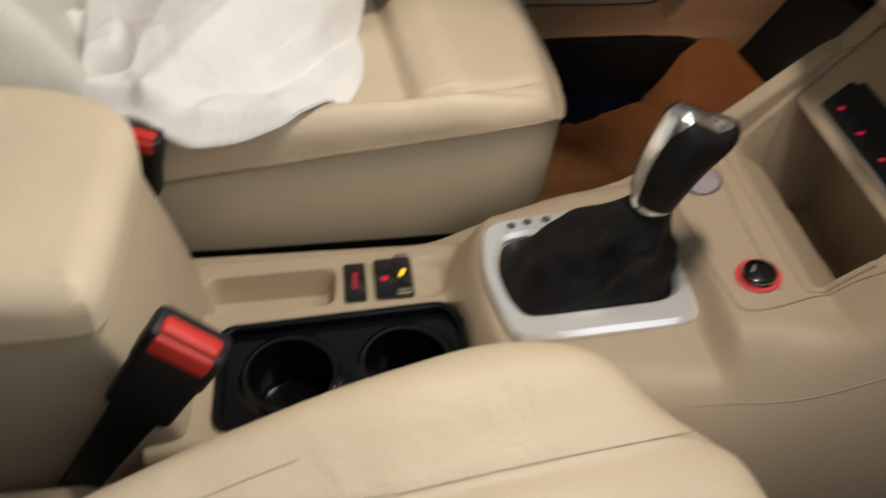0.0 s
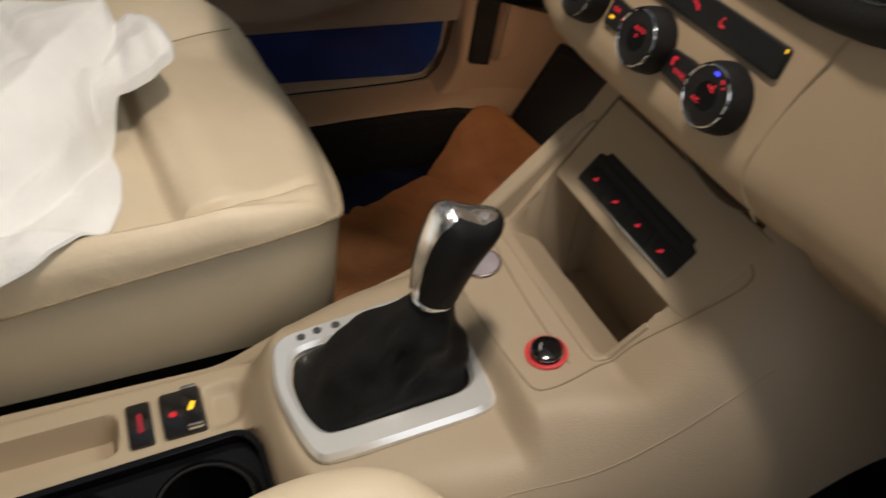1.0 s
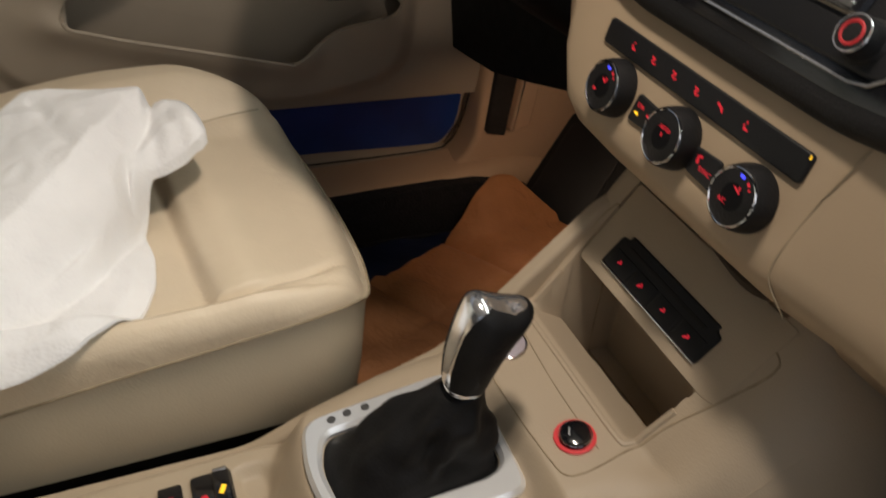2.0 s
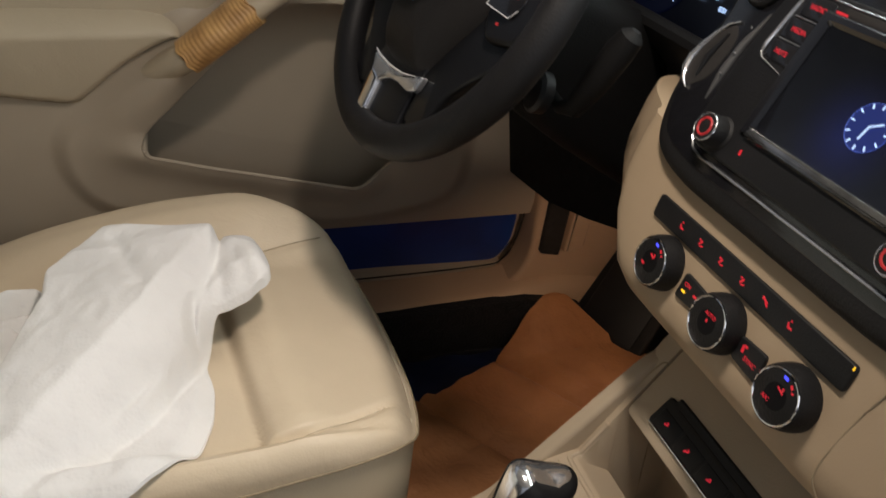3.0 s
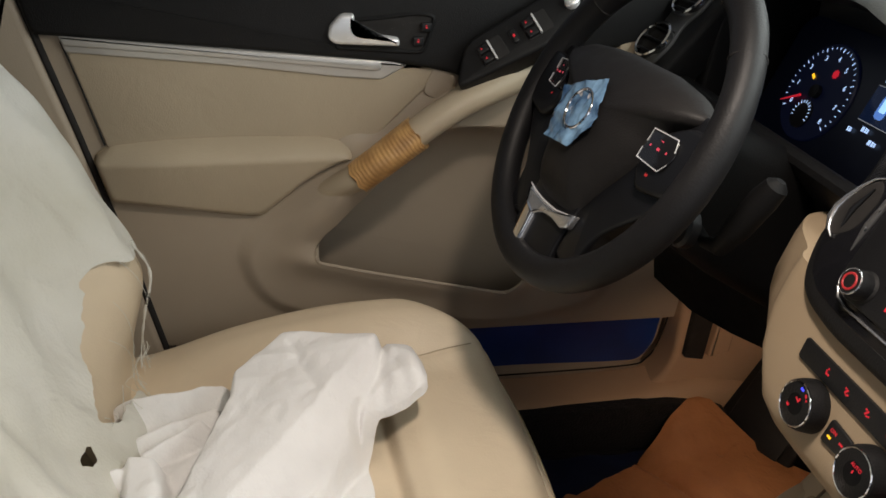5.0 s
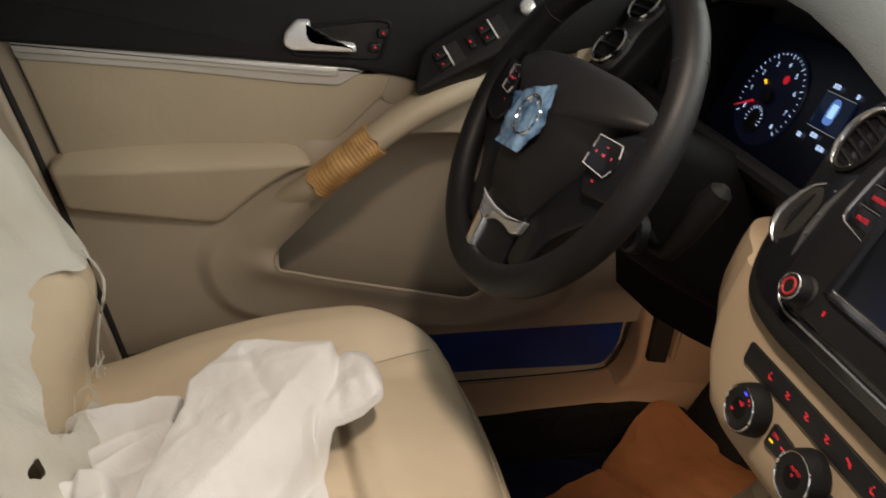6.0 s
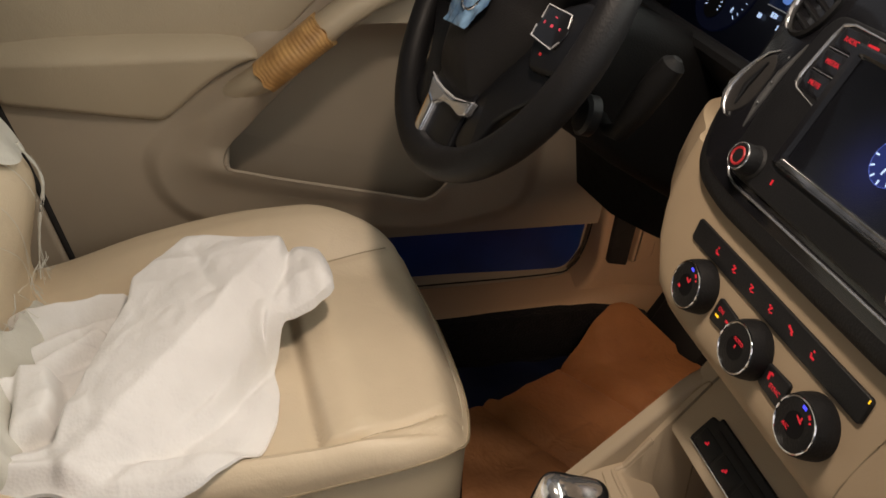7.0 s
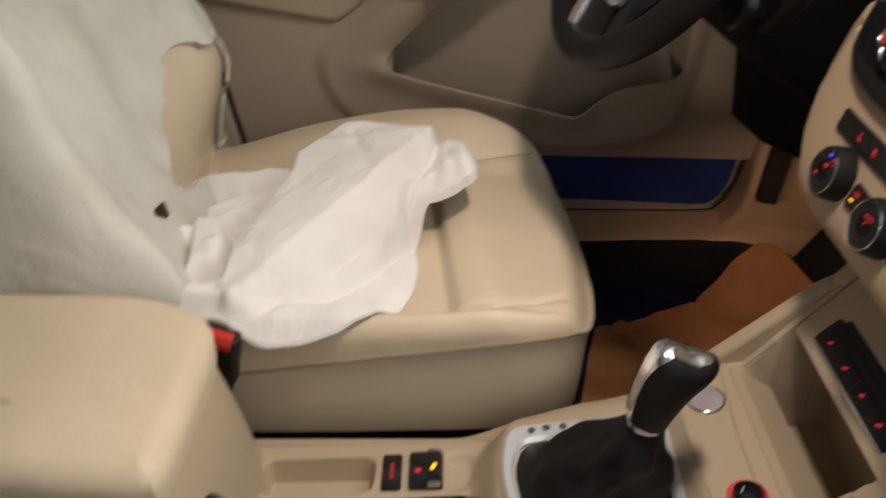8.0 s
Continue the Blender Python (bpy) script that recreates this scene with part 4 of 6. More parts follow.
part("lid_gap", tube([(x, y, 0.3755) for x, y in inset(resample(lid_out, 90), 0.006)], 0.0022, 6, True), GAP, armrest)


# ---- belt buckles ----
def buckle(at, lean, size=1.0, reach=0.20):
    b = thing("seat_belt_buckle", "black belt buckle with a red release button on a stalk", "belt buckle", at, "belt buckles")
    m = Matrix.Translation(at) @ lean @ Matrix.Diagonal((size, size, size, 1))
    part("body", slab(rrect(0.052, 0.028, 0.008), m, -0.095, -0.012, 0.004), BLACK, b)
    part("collar", slab(rrect(0.056, 0.029, 0.008), m, -0.040, 0.0, 0.004), BLACK, b)
    part("release_button", slab(rrect(0.042, 0.0145, 0.004), m @ Matrix.Translation((0, -0.004, 0)), -0.004, 0.0045, 0.003), REDBTN, b, "red release button")
    part("button_face", slab(rrect(0.042, 0.018, 0.003), m @ axes((0, -0.0135, -0.0095), (1, 0, 0), (0, 0, 1), (0, -1, 0)), -0.003, 0.0022, 0.002), REDBTN, b, "red front of the release button")
    part("stalk", rings_mesh([[m @ Vector((x * s, y * 0.7, z)) for x, y in rrect(0.036, 0.016, 0.004)] for z, s in ((-0.09, 1.15), (-0.13, 1.0), (-reach, 0.8))]), BLACK, b)
    return b


buckle((-0.006, -0.131, 0.396), Euler((radians(-4), radians(31), radians(-16))).to_matrix().to_4x4(), 1.0, 0.28)
buckle((-0.084, 0.141, 0.362), Euler((radians(8), radians(12), radians(-10))).to_matrix().to_4x4(), 0.80)

# ---- centre console ----
console = thing("center_console", "beige plastic centre console with trays, gear gate and open storage bin", "console", (0.27, 0.0, 0.02))
tray = round_poly([(-0.040, 0.036), (0.086, 0.035), (0.088, 0.081), (-0.036, 0.082)], 0.012)
scoop = round_poly([(0.164, 0.034), (0.196, 0.036), (0.205, 0.060), (0.200, 0.084), (0.166, 0.084)], 0.014)
cups = round_poly([(-0.018, -0.095), (-0.018, 0.014), (0.194, 0.022), (0.206, 0.0), (0.206, -0.095)], 0.014)
bin_out = round_poly([(0.484, 0.112), (0.484, -0.074), (0.60, -0.098), (0.60, 0.112)], 0.006)


def console_line(u, a=0.392, b=0.414):
    """Height of the console's ridge along its length."""
    rear_z = 0.226 + 0.055 * (u - 0.0)
    z = np.where(u < 0.19, rear_z, 0)
    ramp = sstep(0.190, 0.226, u)
    mid = 0.292 + 0.14 * (u - 0.31)
    z = np.where(u >= 0.19, (0.226 + 0.055 * u) * (1 - ramp) + mid * ramp, z)
    z = np.where(u < 0.19, rear_z * (1 - ramp) + mid * ramp, z)
    flat = 0.337 + 0.17 * (u - 0.44)
    z = z + (flat - z) * sstep(a, b, u)
    face = 0.402 + 1.41 * (u - 0.532)
    z = np.where(u > 0.48, np.maximum(z, face), z)
    return np.minimum(z, 0.500)


def console_height(u, v):
    half = 0.112 + 0.022 * sstep(0.20, 0.34, u) + 0.012 * sstep(0.45, 0.60, u)
    bow = 0.034 * np.clip(np.abs(v) / 0.115, 0, 1.2) ** 3 * sstep(0.38, 0.25, u)
    z = console_line(u - bow)
    e = half - np.abs(v)
    r = 0.012 + 0.026 * sstep(0.19, 0.26, u) - 0.024 * sstep(0.40, 0.48, u)
    drop = r * (1 - np.sqrt(np.clip(1 - (1 - np.clip(e / r, 0, 1)) ** 2, 0, 1))) + 0.24 * np.clip(-e / 0.010, 0, 1) ** 0.8
    # towards the dash the near edge rolls over into a broad flank
    roll = np.clip((0.035 - e) / 0.125, 0, 1)
    wide = sstep(0.18, 0.34, u) * (v < 0)
    flank = wide * sstep(0.0, 0.42, roll)
    z = z * (1 - flank) + sum(console_line(u + 0.01 * k) for k in range(-8, 9)) / 17 * flank
    drop = drop * (1 - wide) + 0.27 * (1 - np.sqrt(1 - roll ** 2)) * wide
    z = z - drop
    z = z - 0.032 * sstep(0.002, -0.006, poly_distance(u, v, tray))
    z = z - 0.010 * sstep(0.006, -0.010, poly_distance(u, v, scoop))
    z = z - 0.115 * sstep(0.002, -0.002, poly_distance(u, v, cups))
    db = poly_distance(u, v, bin_out)
    ledge = 0.344 - 0.60 * np.clip(u - 0.486, 0, 0.060)
    floor_z = ledge + (0.262 - ledge) * sstep(0.529, 0.533, u + 0.004 * (v / 0.1))
    z = z - (z - np.minimum(z, floor_z)) * sstep(0.002, -0.003, db)
    return z


part("shell", relief(np.r_[np.arange(-0.075, 0.625, 0.0025), np.arange(0.625, 1.13, 0.02)], np.arange(-0.2295, 0.1581, 0.0025), console_height, WORLD), PLASTIC, console, "beige moulded console shell")
part("side_skirt", slab(round_poly([(-0.30, 0.04), (0.60, 0.04), (0.60, 0.30), (0.50, 0.30), (0.40, 0.270), (0.26, 0.235), (0.19, 0.20), (-0.30, 0.19)], 0.02), axes((0, -0.124, 0), (1, 0, 0), (0, 0, 1), (0, -1, 0)), -0.005, 0.012, 0.006), PLASTIC, console, "beige side panel")
part("side_skirt", slab(round_poly([(-0.30, 0.04), (0.95, 0.04), (0.80, 0.30), (0.62, 0.47), (0.56, 0.45), (0.40, 0.285), (0.26, 0.235), (0.19, 0.20), (-0.30, 0.19)], 0.02), axes((0, 0.128, 0), (1, 0, 0), (0, 0, 1), (0, -1, 0)), -0.012, 0.005, 0.006), PLASTIC, console, "beige side panel")
BINUP = Vector((1, 0, 1.41)).normalized()
M_FACE = axes((0.532, 0, 0.4015), (0, -1, 0), BINUP, Vector((0, -1, 0)).cross(BINUP))
part("bin_face", slab(round_poly([(-0.108, 0.0), (0.096, 0.0), (0.110, 0.004), (0.116, 0.095), (-0.112, 0.095), (-0.112, 0.004)], 0.004), M_FACE, -0.007, 0.0012, 0.0015), PLASTIC, console, "beige inclined face over the storage bin")
# seam round the front inlay
def on_console(x, y, up=0.0006):
    return (x, y, float(console_height(np.array([x]), np.array([y]))[0]) + up)


inlay = smooth_path([(0.470, 0.130, 0), (0.414, 0.104, 0), (0.411, 0.062, 0), (0.412, -0.011, 0), (0.4165, -0.070, 0), (0.421, -0.086, 0), (0.4333, -0.0904, 0), (0.4523, -0.0897, 0), (0.4821, -0.0860, 0), (0.5036, -0.0896, 0), (0.520, -0.0984, 0), (0.5348, -0.1083, 0),
                     (0.5498, -0.117, 0), (0.5622, -0.1224, 0), (0.5689, -0.1227, 0), (0.5719, -0.1188, 0), (0.5729, -0.101, 0), (0.5727, -0.0336, 0), (0.5721, 0.052, 0), (0.5713, 0.100, 0), (0.5698, 0.1127, 0), (0.5639, 0.1212, 0), (0.5324, 0.1250, 0), (0.500, 0.1250, 0)], 6)
part("inlay_seam", tube([on_console(p.x, p.y, 0.0002) for p in inlay], 0.0009, 6), SEAM, console, "dark seam round the inlay")

part("flank_seam", tube([on_console(p.x, p.y, 0.0001) for p in smooth_path([(0.3606, -0.1446, 0), (0.4018, -0.1507, 0), (0.4432, -0.1580, 0), (0.4798, -0.1640, 0), (0.520, -0.170, 0), (0.570, -0.176, 0)], 5)], 0.0006, 6), PLASTIC, console, "fine moulded ridge along the flank")

# cup holder liner
def cup_height(u, v):
    z = 0.222 + 0.055 * u + 0 * v
    for cx, r in ((0.045, 0.040), (0.150, 0.040)):
        d = np.hypot(u - cx, v + 0.040)
        z = z - 0.055 * sstep(r, r - 0.006, d) + 0.004 * np.exp(-((d - r - 0.002) / 0.003) ** 2)
    dd, _ = seg_distance(u, v, (0.045, -0.04), (0.15, -0.04))
    return z - 0.004


liner = part("cup_holder", relief(np.arange(-0.018, 0.208, 0.0016), np.arange(-0.096, 0.022, 0.0016), cup_height, WORLD, lambda u, v: poly_distance(u, v, cups)), CUPBLACK, console, "gloss black double cup holder")
for cx in (0.045, 0.150):
    part("cup_rim", ring_torus(Matrix.Translation((cx, -0.040, 0.2215 + 0.055 * cx)), 0.0405, 0.0016, 40, 6), BLACK, liner)

fl_out = [(x, y) for x, y in inset(cups, -0.0035)]
fl_in = [(x, y) for x, y in inset(cups, 0.0035)]
part("cup_flange", frame_ring(fl_out, fl_in, axes((0, 0, 0.226), (1, 0, 0.055), (0, 1, 0), Vector((1, 0, 0.055)).cross(Vector((0, 1, 0)))), -0.006, 0.0022, 0.001), CUPBLACK, liner)
part("shelf_seam", tube([on_console(p.x, p.y, 0.0001) for p in smooth_path([(0.4665, 0.116, 0), (0.461, 0.060, 0), (0.4580, 0.0, 0), (0.4585, -0.074, 0)], 5)], 0.0007, 6), SEAM, console, "faint seam before the bin")
bl = [on_console(p.x, p.y, 0.0) for p in smooth_path([(0.518, 0.117, 0), (0.500, 0.117, 0), (0.484, 0.1165, 0), (0.478, 0.108, 0), (0.478, 0.05, 0), (0.478, -0.02, 0), (0.479, -0.072, 0), (0.484, -0.0795, 0), (0.500, -0.082, 0), (0.518, -0.0865, 0)], 6)]
part("bin_lip", tube([(x, y, z - 0.0012) for x, y, z in bl], 0.0035, 8), PLASTIC, console, "rounded lip of the storage bin")

# rear switches of the console
def tilt(x, y, slope=0.055, up=0.0):
    return axes((x, y, 0.226 + slope * x + up), (1, 0, slope), (0, 1, 0), Vector((1, 0, slope)).cross(Vector((0, 1, 0))))


hold = part("hold_switch", slab(rrect(0.022, 0.050, 0.003), tilt(0.108, 0.058), -0.004, 0.004, 0.002), GLOSS, console, "black hold switch")
bars([(0, 0, 0.005, 0.022, 0)], tilt(0.108, 0.058, up=0.0043), material("dim_red_backlight", (0.2, 0.01, 0.02), 0.5, emit=(0.8, 0.02, 0.06), power=0.14), hold)
brake = part("parking_brake_switch", slab(rrect(0.038, 0.052, 0.004), tilt(0.146, 0.059), -0.004, 0.005, 0.002), GLOSS, console, "black parking brake switch with chrome edge")
part("toggle", slab(rrect(0.017, 0.048, 0.003), tilt(0.155, 0.059), 0.004, 0.010, 0.003), GLOSS, brake)
part("toggle_edge", slab(rrect(0.014, 0.004, 0.0015), tilt(0.155, 0.082), 0.005, 0.011, 0.001), CHROME, brake)
part("toggle_edge", slab(rrect(0.014, 0.003, 0.001), tilt(0.155, 0.036), 0.005, 0.011, 0.001), CHROME, brake)
bars([(0, 0, 0.007, 0.008, 0), (0, 0, 0.010, 0.003, 0)], tilt(0.137, 0.057, up=0.0053), RED, brake, thin=0.75)
bars([(0, 0, 0.0045, 0.010, -25)], tilt(0.154, 0.058, up=0.0103), AMBER, brake)

# ---- gear lever ----
gear = thing("gear_lever", "gear lever with chrome knob, black leather boot and silver frame", "gear lever", (0.31, 0.0, 0.30))
SL = Vector((1, 0, 0.14)).normalized()
M_PLATE = axes((0.312, 0.0, 0.2935), SL, (0, 1, 0), SL.cross(Vector((0, 1, 0))))
po = round_poly([(-0.080, 0.078), (-0.090, 0.020), (-0.084, -0.030), (-0.074, -0.068), (-0.050, -0.0715), (0.078, -0.0755), (0.089, -0.064), (0.094, 0.066), (0.070, 0.083)], 0.022, 6)
pi_ = round_poly([(-0.064, 0.054), (-0.075, 0.020), (-0.071, -0.018), (-0.061, -0.042), (-0.046, -0.045), (0.062, -0.048), (0.077, -0.038), (0.078, 0.046), (0.058, 0.056)], 0.014, 6)
part("gate_frame", frame_ring(po, pi_, M_PLATE, -0.010, 0.007, 0.004), GATE, gear, "brushed silver gate frame")
for k, (gx, gy) in enumerate(((-0.052, 0.067), (-0.036, 0.069), (-0.018, 0.069))):
    part("gate_dot", lathe([(0.0042, 0.0), (0.0042, 0.0005), (0.0, 0.0006)], M_PLATE @ Matrix.Translation((gx, gy, 0.0072)), 16), GRAPHITE, gear)


def boot():
    """Leather boot: from the frame's opening up to the neck of the knob, with sagging folds."""
    base = resample(pi_, 96)
    neck = Vector((0.353, -0.008, 0.384))
    rings = []
    for k in range(0, 19):
        t = k / 18
        row = []
        for i, (x, y) in enumerate(base):
            a = 2 * math.pi * i / 96
            p = M_PLATE @ Vector((x, y, -0.002))
            ang = math.atan2(y, x)
            q = neck + Vector((0.0195 * math.cos(ang), 0.0185 * math.sin(ang), 0.004 * math.cos(ang)))
            front = max(0.0, math.cos(ang))
            s = t ** (0.92 - 0.42 * front)
            pt = p.lerp(q, s)
            pt.z = p.z + (q.z - p.z) * t ** (0.95 + 0.25 * front)
            puff = math.sin(math.pi * min(1, t * 1.05))
            out = Vector((math.cos(ang), math.sin(ang), 0.1))
            pt += out * (0.002 * puff + 0.0045 * puff * math.sin(2 * ang + 4 * t + 1) + 0.0030 * puff * math.sin(5 * ang - 6 * t) + 0.0018 * puff * math.sin(9 * ang + 5 * t + 2) + 0.0010 * puff * math.sin(8 * t * math.pi + 2 * ang))
            row.append(pt)
        rings.append(row)
    return rings_mesh(rings, False, True)


part("boot", boot(), BLACKLEATHER, gear, "black leather boot")
part("neck", rings_mesh([[Vector((0.354, -0.008, 0.383)) + Vector((r * math.cos(a), r * math.sin(a), h)) for a in [2 * math.pi * i / 32 for i in range(32)]] for r, h in ((0.0150, -0.003), (0.0172, 0.001), (0.0172, 0.0035), (0.0160, 0.005))]), CHROME, gear, "chrome collar")
axis_pts = smooth_path([(0.354, -0.008, 0.388), (0.358, -0.007, 0.412), (0.366, -0.005, 0.438), (0.374, -0.003, 0.455), (0.380, -0.002, 0.468)], 8)


def knob_section(t):
    """Front, back and side radius of the knob along its axis: it swells forwards towards the top."""
    front = float(np.interp(t, [0, 0.35, 0.7, 0.9, 1], [0.0170, 0.0225, 0.0320, 0.0365, 0.0360]))
    back = float(np.interp(t, [0, 0.35, 0.7, 0.9, 1], [0.0185, 0.0240, 0.0275, 0.0270, 0.0250]))
    side = 0.0165 + 0.0090 * math.sin(math.pi * (0.1 + t * 0.75))
    cap = max(0.03, 1 - (max(0, t - 0.72) / 0.28) ** 2.6) ** 0.5
    return front * cap, back * cap, side * cap


def knob_point(i, a, grow):
    n = len(axis_pts)
    f, b, w = knob_section(i / (n - 1))
    d = (axis_pts[min(n - 1, i + 1)] - axis_pts[max(0, i - 1)]).normalized()
    sx = Vector((d.z, 0, -d.x))
    c, q = math.cos(a), math.sin(a)
    sx = (sx + Vector((0, 0, (0.42 if c > 0 else -0.25) * abs(c) * (i / (n - 1)) ** 2))).normalized()
    return axis_pts[i] + sx * ((f if c > 0 else b) * c * grow) + Vector((0, 1, 0)) * (w * grow * math.copysign(abs(q) ** 0.85, q))


part("knob_shell", rings_mesh([[knob_point(i, 2 * math.pi * k / 36, 1.0) for k in range(36)] for i in range(len(axis_pts))]), KNOBCHROME, gear, "chrome knob shell")


def grip(side):
    """A black leather pad that wraps a flank and the front of the knob."""
    rings = []
    n = len(axis_pts)
    for i in range(1, int(n * 0.96)):
        t = i / (n - 1)
        back = math.pi * (0.88 - 0.12 * step1(0.45, 0.96, t))
        arc = [back - (back + 0.06) * k / 18 for k in range(19)]
        rings.append([knob_point(i, side * a, 1.035) for a in arc] + [knob_point(i, side * a, 0.75) for a in reversed(arc)])
    return rings_mesh(rings)


part("grip", grip(-1), BLACKLEATHER, gear, "black leather grip")
part("grip", grip(1), BLACKLEATHER, gear, "black leather grip")

# start button, power socket
def on_flat(x, y, up=0.0):
    return axes((x, y, 0.337 + 0.17 * (x - 0.44) + up), (1, 0, 0.17), (0, 1, 0), Vector((1, 0, 0.17)).cross(Vector((0, 1, 0))))


start = part("start_button", lathe([(0.0185, -0.004), (0.0185, 0.002), (0.0175, 0.004), (0.014, 0.0048), (0.0, 0.0058)], on_flat(0.440, 0.071), 36), PEARL)
part("button_ring", ring_torus(on_flat(0.440, 0.071, 0.0022), 0.0186, 0.0012, 40, 8), CHROME, start, "thin chrome ring")
tagged(start, "round pearl start button on the console", "button")
sock = thing("power_socket", "black twelve-volt socket plug in a red lit ring on the console", "socket", (0.446, -0.055, 0.335))
part("glow_ring", ring_torus(on_flat(0.446, -0.055, 0.0015), 0.0168, 0.0022, 40, 8, 0.6), material("red_ring", (0.4, 0.02, 0.02), 0.4, emit=(1.0, 0.10, 0.10), power=0.28), sock, "red lit ring")
part("plug", lathe([(0.0140, -0.004), (0.0140, 0.0055), (0.0128, 0.0080), (0.009, 0.0092), (0.0, 0.0098)], on_flat(0.446, -0.055), 36), GLOSS, sock, "gloss black plug")
part("plug_rim", ring_torus(on_flat(0.446, -0.055, 0.0052), 0.0143, 0.0007, 40, 6), CHROME, sock, "thin chrome rim")
part("plug_mark", slab([(-0.004, -0.0006), (0.004, -0.0006), (0.004, 0.0006), (-0.004, 0.0006)], on_flat(0.440, -0.053, 0.0094) @ pose(0, 0, 0, 0, 0, 60), 0, 0.0004, 0.0001), SATIN, sock)

# switch bank on the inclined face
UP = BINUP
M_BANK = axes((0.552, 0.004, 0.4302), (0, -1, 0), UP, Vector((0, -1, 0)).cross(UP))
bank = part("switch_bank", slab(round_poly([(-0.080, -0.020), (0.074, -0.020), (0.076, 0.012), (0.068, 0.014), (0.068, 0.019), (-0.068, 0.019), (-0.068, 0.014), (-0.078, 0.012)], 0.003), M_BANK, -0.008, 0.0035, 0.002), BLACK, console, "black bank of four backlit switches")
part("bank_edge", slab(rrect(0.152, 0.0022, 0.001), M_BANK @ Matrix.Translation((-0.002, -0.0205, 0)), -0.002, 0.0045, 0.0008), CHROME, console, "chrome lower edge")
for k in range(4):
    x = -0.058 + 0.0365 * k
    q = M_BANK @ Matrix.Translation((x, -0.009, 0.0045))
    bars([(0, 0, 0.008, 0.0028, 15), (0.001, 0.0022, 0.004, 0.0024, -20), (-0.002, -0.0018, 0.004, 0.0018, 0)][: 2 + k % 2], q, RED, bank, thin=0.65)
    part("switch_key", slab(rrect(0.034, 0.020, 0.002), M_BANK @ Matrix.Translation((x + 0.002, -0.009, 0.0030)), 0.0, 0.0012, 0.001), BLACK, bank)
part("card_slot", slab(rrect(0.118, 0.004, 0.001), M_BANK @ Matrix.Translation((0, 0.008, 0.0034)), 0.0, 0.0009, 0.0003), GAP, bank)

# ---- dashboard ----
dash = thing("dashboard", "beige lower and black upper dashboard of the car", "dashboard", (0.75, 0.0, 0.45))


def face_x(z):
    return 0.525 + 0.25 * (z - 0.65) + 0.25 * max(0, z - 0.69)


def dash_section(z):
    yl = float(np.interp(z, [0.50, 0.535, 0.558, 0.586, 0.605, 0.642, 0.686, 0.741, 0.80], [0.095, 0.140, 0.168, 0.192, 0.207, 0.217, 0.214, 0.206, 0.205]))
    x = face_x(z) + 0.085 * (max(0, 0.56 - z) / 0.06) ** 1.3
    flare = 0.056 * float(sstep(0.54, 0.62, np.array(z)))
    pts = [(0.90, yl + 0.03 + flare), (0.70, yl + 0.022 + flare), (0.64, yl + 0.015 + flare), (x + 0.062, yl + 0.010 + flare), (x + 0.036, yl + 0.62 * flare), (x + 0.018, yl - 0.006), (x + 0.005, yl - 0.020), (x, yl - 0.050),
           (x, 0.0), (x, -0.10), (x + 0.002, -0.138), (x + 0.012, -0.20), (x + 0.020, -0.35), (x + 0.035, -0.60), (x + 0.06, -0.86), (0.90, -0.86)]
    core = smooth_path([(a, b, z) for a, b in pts[1:-1]], 4)
    return [Vector((pts[0][0], pts[0][1], z))] + core + [Vector((pts[-1][0], pts[-1][1], z))]


part("lower_dash", rings_mesh([dash_section(z) for z in (0.502, 0.515, 0.535, 0.55, 0.565, 0.58, 0.60, 0.62, 0.64, 0.66, 0.68, 0.697)]), DASHSHADED, dash, "beige lower dashboard")
pas_low = [[(x, y, z) for x, y, z in ((a, -0.142, b), (a + 0.02, -0.25, b), (a + 0.03, -0.86, b), (1.0, -0.86, b), (1.0, -0.142, b))] for a, b in ((0.86, 0.415), (0.70, 0.425), (0.62, 0.455), (0.575, 0.504))]
part("knee_pad", rings_mesh(pas_low), DASHSHADED, dash, "beige passenger knee panel")
part("panel_seam", tube(smooth_path([(face_x(0.672) + 0.0016, -0.149, 0.672), (face_x(0.63) + 0.0016, -0.138, 0.63), (face_x(0.595) + 0.0016, -0.132, 0.595), (face_x(0.565) + 0.0016, -0.133, 0.565), (face_x(0.54) + 0.016, -0.150, 0.54)], 6), 0.0007, 6), SEAM, dash)
# a solid tube fills the gap, with the gap's shade as its colour
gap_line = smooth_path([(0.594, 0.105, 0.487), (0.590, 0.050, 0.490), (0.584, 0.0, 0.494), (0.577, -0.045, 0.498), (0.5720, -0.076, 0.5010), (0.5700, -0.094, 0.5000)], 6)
part("lower_gap", tube(gap_line, [0.0025 + 0.0120 * math.sin(math.pi * min(1, (k / len(gap_line)) ** 1.9)) for k in range(len(gap_line))], 10, flat=0.8), GAPSHADE, dash, "dark brown filler for the shaded opening under the lower dash")

# ---- climate panel ----
M_ST = axes((0.525, 0, 0.65), (0, -1, 0), (0.25, 0, 1), Vector((0, -1, 0)).cross(Vector((0.25, 0, 1))))


def st(s, z, n=0.0):
    """A frame on the face of the centre stack: s to the right, at height z, n proud of it."""
    return M_ST @ Matrix.Translation((s, (z - 0.65) / 0.9701, n))


